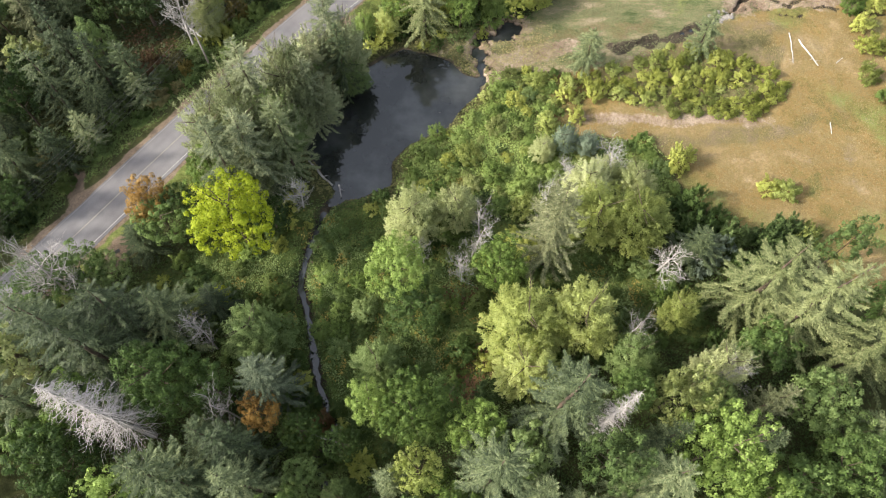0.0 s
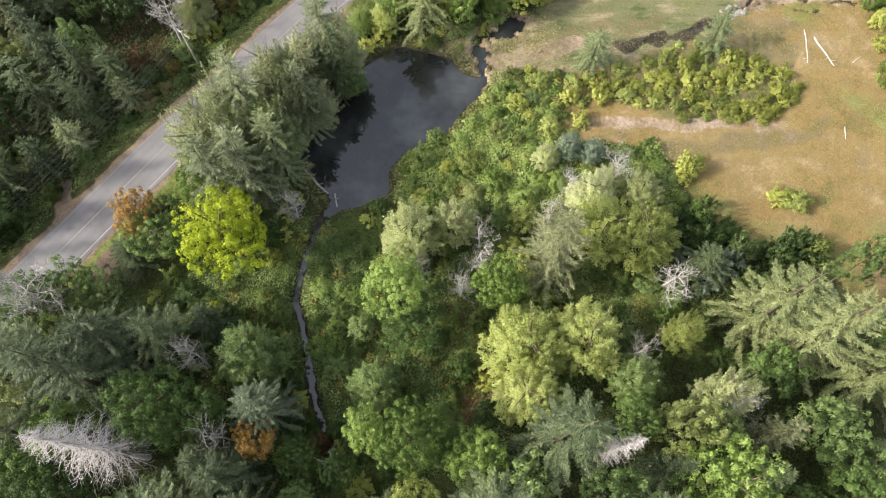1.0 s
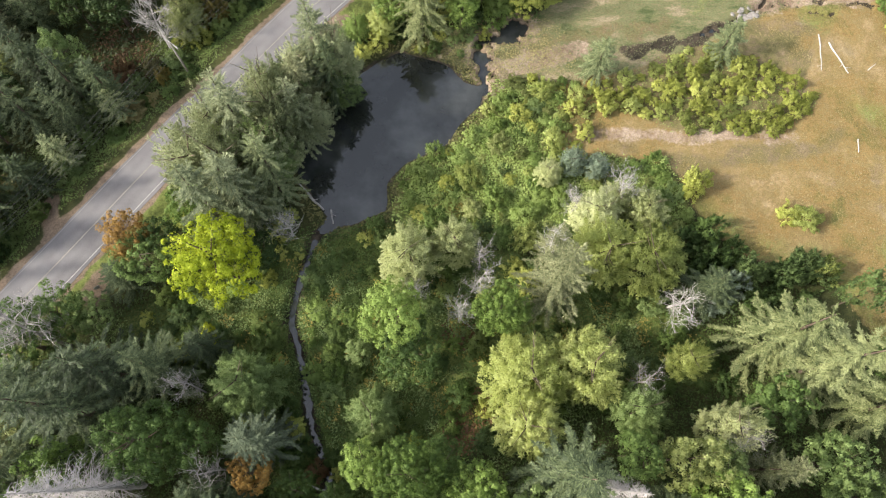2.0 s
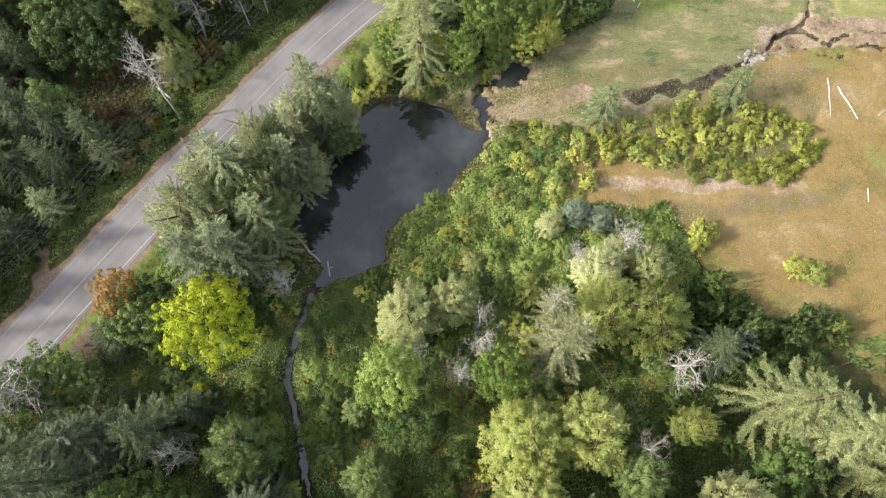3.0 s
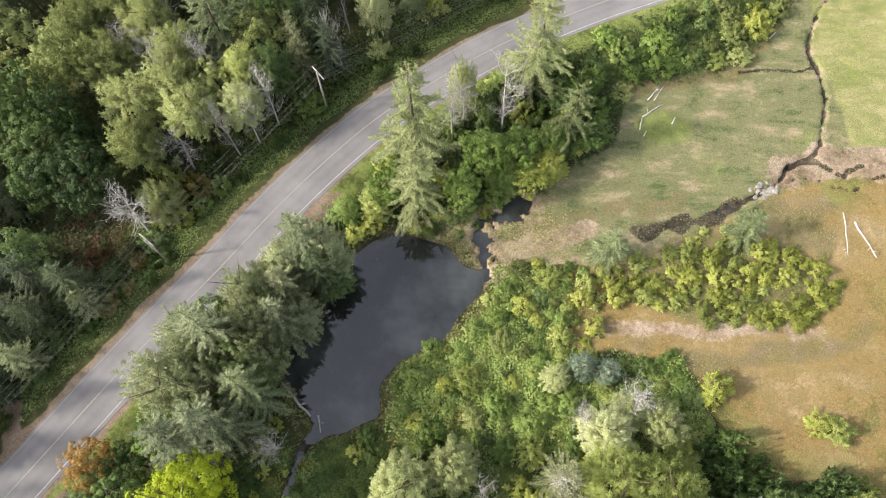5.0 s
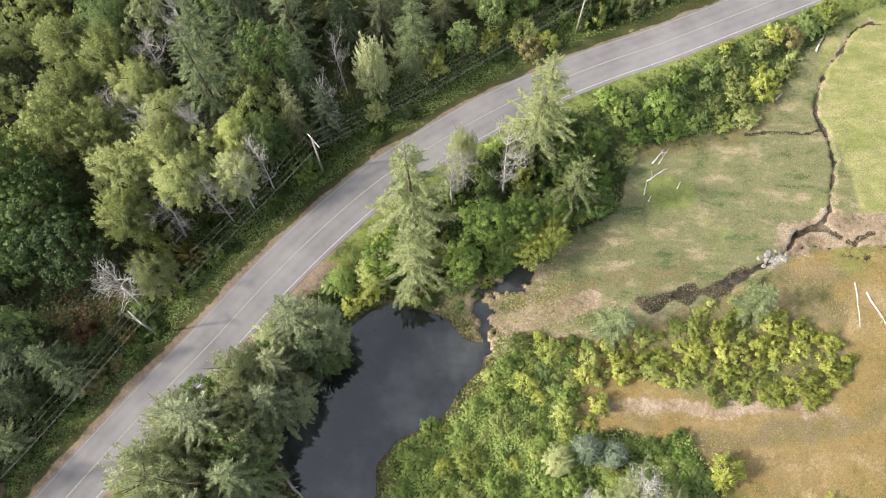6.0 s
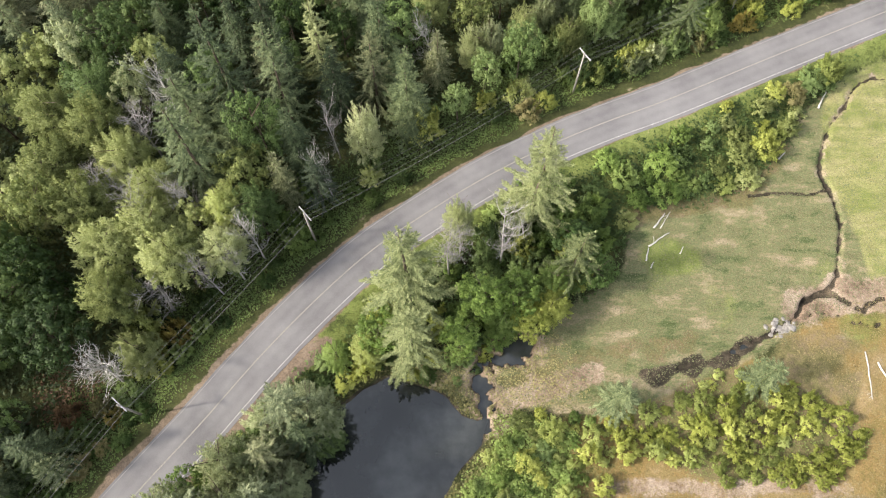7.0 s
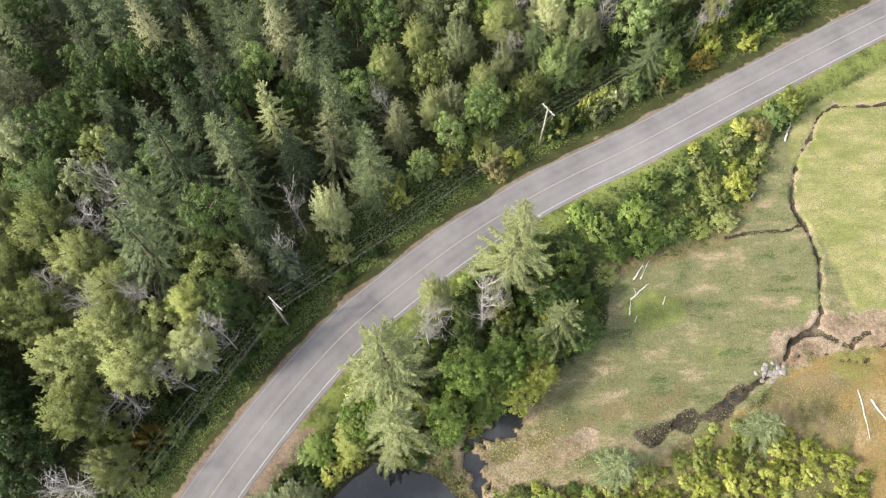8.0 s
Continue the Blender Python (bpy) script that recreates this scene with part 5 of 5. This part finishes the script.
# ---------- low growth that cannot be counted ----------
def low_growth(name, label, leaf, area, per_m2, size, height, seed, test=None, upright=0.0, shore=-0.35):
    """Leaves or blades strewn over an area, on low uneven mounds."""
    r = np.random.RandomState(seed)
    a = np.array(area)
    lo, hi = a.min(0), a.max(0)
    n = int((hi - lo).prod() * per_m2)
    x, y = r.uniform(lo[0], hi[0], n), r.uniform(lo[1], hi[1], n)
    keep = inside(x, y, area) + 0.8 * waves(x, y, 2.0, seed + 5) > r.uniform(-1.2, 2.2, n)
    x, y = x[keep], y[keep]
    f = {k: at(k, x, y) for k in ("z", "rd", "pond", "creek", "chan", "stream")}
    keep = (f["rd"] > 3.75 + 0.2 * step01(x, -20, -36) + r.uniform(0, 0.9, len(x)) ** 2) & (f["pond"] < shore) & (f["creek"] > 0.6 + r.uniform(0, 0.5, len(x))) & (f["chan"] > 0.9) & (f["stream"] > 0.9)
    keep &= line_distance(x, y, LAYBY)[0] > 1.4 + r.uniform(0, 0.8, len(x))
    if test:
        keep &= test(x, y)
    x, y, z = x[keep], y[keep], f["z"][keep]
    n = len(x)
    mound = np.clip(0.35 + 0.5 * waves(x, y, 2.2, seed + 1) + 0.3 * waves(x, y, 0.8, seed + 2), 0.03, 1.5)
    p = np.column_stack([x, y, z + height * mound * r.uniform(0.55, 1.0, n)])
    N = unit(r.normal(0, 0.36, (n, 3)) + np.array([0, 0, 1.0]))
    A = r.normal(0, 1, (n, 3))
    A = unit(A - N * (A * N).sum(1, keepdims=True) + np.array([0, 0, upright]))
    W = unit(np.cross(N, A))
    s = size * r.uniform(0.6, 1.4, n)
    v, q = leaf_quads(p - A * s[:, None] * (0.5 if upright < 1 else 0.1), A, W, s, s * (0.8 if upright < 1 else 0.22))
    ob = mesh_object(name, v, q, LEAF[leaf])
    return tagged(ob, label, "undergrowth", kind="stuff")


low_growth("bramble_thicket", "tangled dull green brambles covering the clearing", "bramble", [(-50, 34), (-36, 42), (-20, 47), (-8, 50), (36, 46), (50, 38), (56, 20), (50, 2), (-46, 2), (-56, 24)], 24, 0.24, 1.1, 300)
low_growth("clearing_weeds", "yellowing weeds among the brambles", "alder", [(-46, 34), (-20, 46), (-8, 49), (8, 45), (30, 40), (24, 24), (6, 14), (-14, 8), (-24, 20), (-40, 30)], 34, 0.2, 1.2, 305, lambda x, y: waves(x, y, 5.0, 91) > 0.05)
low_growth("bank_brush", "low leafy brush on the pond's bank", "bank", EAST_BANK, 32, 0.27, 1.2, 310)
low_growth("thicket_brush", "low olive brush in the meadow", "bramble", THICKET, 9, 0.22, 0.5, 320)
low_growth("meadow_margin_brush", "brown-green weeds at the meadow's margin", "reed", [(8, 72), (20, 71), (25, 66), (19, 58), (12, 58), (8, 66)], 26, 0.2, 0.45, 325)
low_growth("verge_brush", "green brush beside the road", "fern", VERGE, 18, 0.36, 1.0, 330)
low_growth("clump_brush", "green brush under the firs", "fern", CLUMP, 16, 0.38, 0.9, 335)
low_growth("fern_verge", "dense green ferns and brambles along the road", "fern", NORTH_VERGE, 44, 0.22, 0.9, 340, lambda x, y: at("rd", x, y) > 4.6 + 0.7 * waves(x, y, 2.5, 61))
low_growth("pond_road_brush", "mixed brush between road and pond", "alder", POND_ROAD, 15, 0.36, 0.8, 350)
# leaf colour darkened to deepen the shade in the wood's gaps
low_growth("forest_floor_growth", "undergrowth on the forest floor, coloured dark for the shade under the trees", "forest_floor", [(-84, 30), (-48, 72), (-30, 92), (0, 117), (60, 147), (84, 156), (84, 166), (-84, 166)], 5.0, 0.55, 1.0, 360)
low_growth("reed_bed", "brown and olive reeds on the pond's muddy shore", "reed", [(-9, 77), (-4, 75.6), (3, 73), (7.5, 70.5), (13, 72), (20, 74), (15, 82), (8, 82), (0, 79.5)], 28, 0.2, 0.35, 365)
low_growth("shore_fringe", "brown-green sedge fringe round the pond", "reed", [(-25, 44), (10, 44), (12, 84), (-25, 84)], 20, 0.34, 0.4, 367, lambda x, y: (at("pond", x, y) > -2.0) & (at("pond", x, y) < 0.12), shore=0.15)
low_growth("creek_brush", "mixed olive brush along the creek", "bramble", [(-24, 46), (-16, 47.5), (-8, 48.5), (-8, 30), (-10, 8), (-19, 8), (-24, 22), (-25, 36)], 28, 0.22, 0.9, 366)
low_growth("withered_bracken", "patches of withered red-brown bracken", "rust", [(-2, 38), (6, 38), (10, 24), (8, 15), (-2, 15)], 22, 0.36, 1.0, 370, lambda x, y: np.minimum.reduce([np.hypot(x - 2.4, y - 33), np.hypot(x - 2.8, y - 20), np.hypot(x - 5.6, y - 23.5)]) < 2.6)
low_growth("autumn_weeds", "ochre and rusty patches of autumn weeds", "ochre", [(-24, 44), (-16, 47), (-9, 48), (0, 46), (4, 36), (30, 40), (34, 30), (4, 20), (-12, 20), (-30, 34)], 22, 0.22, 1.3, 375, lambda x, y: waves(x, y, 3.2, 376) > 0.25)
low_growth("bank_weeds", "yellow and orange autumn weeds on the bank", "ochre", [(-3, 47), (-2, 52), (6, 57), (11, 55), (10, 48), (3, 45)], 14, 0.24, 1.3, 383, lambda x, y: waves(x, y, 2.6, 384) > 0.35)
low_growth("rusty_weeds", "red-brown withered weeds beside the creek", "rust", [(-24, 44), (-16, 47), (-9, 48), (4, 40), (4, 20), (-12, 20), (-26, 34)], 12, 0.24, 1.2, 377, lambda x, y: waves(x, y, 2.6, 378) > 0.75)
low_growth("forest_bracken", "red-brown bracken in a gap of the wood", "rust", [(-52, 71), (-45, 68), (-42, 74), (-46, 80), (-52, 79)], 14, 0.34, 0.9, 379)
low_growth("meadow_grass", "dry straw-coloured meadow grass", "dry_grass", MEADOW, 22, 0.17, 0.1, 380, lambda x, y: (x < 78) & (y > 28), 0.2)
low_growth("marsh_grass", "short pale green marsh grass", "green_grass", MARSH, 20, 0.17, 0.09, 390, lambda x, y: x < 80, 0.2)


for proto in PROTO.values():
    if not proto["used"]:
        for o in (*proto["root"].children_recursive, proto["root"]):
            bpy.data.objects.remove(o)

# ---------- power line ----------
POLES = [(-78.0, 19.5, 9.5), (-37.0, 71.0, 9.3), (-16.7, 94.8, 10.6), (21.3, 119.6, 10.3), (62.5, 143.0, 10.5)]
ARM = 1.15


def tube_part(name, pts, radii, mat, parent, sides=6, label=""):
    return mesh_object(name, *tube(pts, radii, sides), mat, parent, label, True)


def power_pole(x, y, top, turn):
    root = new("power_pole")
    z = ground_z(x, y)
    root.matrix_basis = pose(x, y, z, 0, 0, turn)
    h = top - z
    tube_part("post", [(0, 0, -0.6), (0, 0, h * 0.5), (0, 0, h)], [0.17, 0.14, 0.11], POLE_WOOD, root, 8)
    bar = bmesh.new()
    bmesh.ops.create_cube(bar, size=1, matrix=Matrix.LocRotScale((0, 0.16, h - 0.35), None, (2 * ARM + 0.3, 0.11, 0.14)))
    me = bpy.data.meshes.new("crossarm")
    bar.to_mesh(me)
    bar.free()
    me.materials.append(WHITE_WOOD)
    arm = new("crossarm", me)
    arm.parent = root
    tagged(arm, "bleached wooden crossarm")
    for k in (-1, 1):
        tube_part("brace", [(k * 0.7, 0.18, h - 0.38), (0, 0.14, h - 1.0)], [0.025, 0.025], GREY_WOOD, arm, 4)
    for k in (-1.0, -0.35, 0.45, 1.0):
        tube_part("insulator", [(k * ARM, 0.16, h - 0.28), (k * ARM, 0.16, h - 0.18), (k * ARM, 0.16, h - 0.1)], [0.05, 0.07, 0.03], CERAMIC, arm, 6)
    tagged(root, "weathered wooden power pole with a white crossarm", "power pole", "power poles")


turns = []
for k, (x, y, top) in enumerate(POLES):
    a, b = POLES[max(k - 1, 0)], POLES[min(k + 1, len(POLES) - 1)]
    turns.append(math.degrees(math.atan2(b[1] - a[1], b[0] - a[0])) - 90)
    power_pole(x, y, top, turns[-1])
for (a, ta), (b, tb) in zip(zip(POLES, turns), zip(POLES[1:], turns[1:])):
    for off, drop in ((-1.0, 0.1), (-0.35, 0.1), (0.45, 0.1), (1.0, 0.1), (0.12, 2.2)):
        ends = []
        for (x, y, top), t in ((a, ta), (b, tb)):
            ends.append(np.array((x + off * ARM * math.cos(radians(t)), y + off * ARM * math.sin(radians(t)), top - drop)))
        span = np.linalg.norm(ends[1] - ends[0])
        pts = [ends[0] + (ends[1] - ends[0]) * u + np.array((0, 0, -0.0006 * span * span * 4 * u * (1 - u))) for u in np.linspace(0, 1, 13)]
        ob = mesh_object("power_cable", *tube(pts, [0.012] * 13, 4), CABLE)
        tagged(ob, "thin black cable sagging between power poles", "cable", "power cables")


# ---------- logs, stones, sign ----------
def log(x0, y0, x1, y1, r, z=None, stubs=2, mat=WHITE_WOOD, label="bleached driftwood log lying on the marsh"):
    rr = random.Random(int(x0 * 10 + y0))
    root = new("log")
    L = math.hypot(x1 - x0, y1 - y0)
    za, zb = (ground_z(x0, y0), ground_z(x1, y1)) if z is None else z
    root.matrix_basis = pose((x0 + x1) / 2, (y0 + y1) / 2, (za + zb) / 2 + r * 0.7, 0, -math.degrees(math.atan2(zb - za, L)), math.degrees(math.atan2(y1 - y0, x1 - x0)))
    pts = [(L * (u - 0.5), 0.06 * L * rr.uniform(-0.3, 0.3), 0.0) for u in np.linspace(0, 1, 7)]
    stem = tube_part("stem", pts, [r * (1.15 - 0.5 * u) for u in np.linspace(0, 1, 7)], mat, root, 8)
    for k in range(min(stubs, int(L / 2.2))):
        u = rr.uniform(-0.3, 0.45) * L
        s = rr.choice((-1, 1))
        tube_part("branch_stub", [(u, 0, 0), (u + 0.3, s * 0.35, 0.15), (u + 0.5, s * rr.uniform(0.5, 0.9), 0.25)], [r * 0.4, r * 0.3, r * 0.15], mat, stem, 5)
    tagged(root, label, "log", "driftwood logs")


for row in ((57.2, 78.8, 56.6, 72.5, 0.12), (58.5, 77.4, 60.4, 72.0, 0.17), (60.1, 61.3, 59.8, 59.2, 0.12), (31.2, 97.0, 33.1, 99.3, 0.16), (32.1, 97.0, 33.9, 99.6, 0.09), (30.1, 94.2, 33.3, 96.3, 0.16),
            (29.5, 92.0, 30.1, 94.0, 0.14), (30.0, 90.9, 30.5, 91.8, 0.13), (34.4, 93.0, 35.0, 94.1, 0.12), (59.0, 117.0, 60.8, 120.1, 0.2), (51.2, 108.1, 52.4, 109.3, 0.16), (63.5, 72.6, 64.8, 73.6, 0.1)):
    log(*row[:4], row[4] * 0.72)
log(-20.6, 54.6, -16.6, 50.4, 0.2, (-0.45, -0.7), 2, GREY_WOOD, "grey fallen trunk reaching into the pond")
log(-15.6, 50.6, -15.1, 48.4, 0.12, (-0.75, -0.6), 1, GREY_WOOD, "grey branch lying in shallow water")
log(-19.0, 14.6, -13.2, 12.8, 0.14, (0.2, -0.2), 2, GREY_WOOD, "grey fallen trunk across the creek")


def boulder(x, y, r, seed):
    bm = bmesh.new()
    bmesh.ops.create_icosphere(bm, subdivisions=2, radius=1)
    for v in bm.verts:
        n = noise.noise(v.co * 1.3 + Vector((seed, 0, 0))) * 0.35 + noise.noise(v.co * 3.1 + Vector((0, seed, 0))) * 0.12
        v.co = Vector((v.co.x * r * 1.25, v.co.y * r, v.co.z * r * 0.28)) * (1 + n)
    me = bpy.data.meshes.new("boulder")
    bm.to_mesh(me)
    bm.free()
    me.materials.append(ROCK)
    me.polygons.foreach_set("use_smooth", np.ones(len(me.polygons), bool))
    ob = new("boulder", me)
    ob.matrix_basis = pose(x, y, ground_z(x, y) + r * 0.15, 0, 0, seed * 50)
    tagged(ob, "pale grey boulder at the edge of the marsh stream", "boulder", "boulders")


stones = random.Random(5)
for k in range(44):
    a, d = stones.uniform(0, 6.28), stones.random() ** 0.6
    boulder(46.5 + 2.1 * d * math.cos(a), 82.2 + 1.25 * d * math.sin(a) + 0.25 * d * math.cos(a), stones.uniform(0.14, 0.5) * (1.15 - 0.5 * d), k + 1)


def road_marker(x, y):
    root = new("road_marker")
    z = ground_z(x, y)
    root.matrix_basis = pose(x, y, z, 0, 0, 35)
    tube_part("post", [(0, 0, -0.3), (0, 0, 0.7), (0, 0, 1.5)], [0.05, 0.045, 0.04], POLE_WOOD, root, 6)
    bm = bmesh.new()
    bmesh.ops.create_cube(bm, size=1, matrix=Matrix.LocRotScale((0, -0.06, 1.3), Euler((radians(-12), 0, 0)), (0.75, 0.03, 0.6)))
    bmesh.ops.bevel(bm, geom=bm.edges[:], offset=0.01, segments=1, affect="EDGES")
    me = bpy.data.meshes.new("plate")
    bm.to_mesh(me)
    bm.free()
    me.materials.append(WHITE_PAINT)
    plate = new("plate", me)
    plate.parent = root
    tagged(plate, "white metal plate")
    tagged(root, "small white road marker on a wooden post", "road sign")


road_marker(-45.4, 38.6)
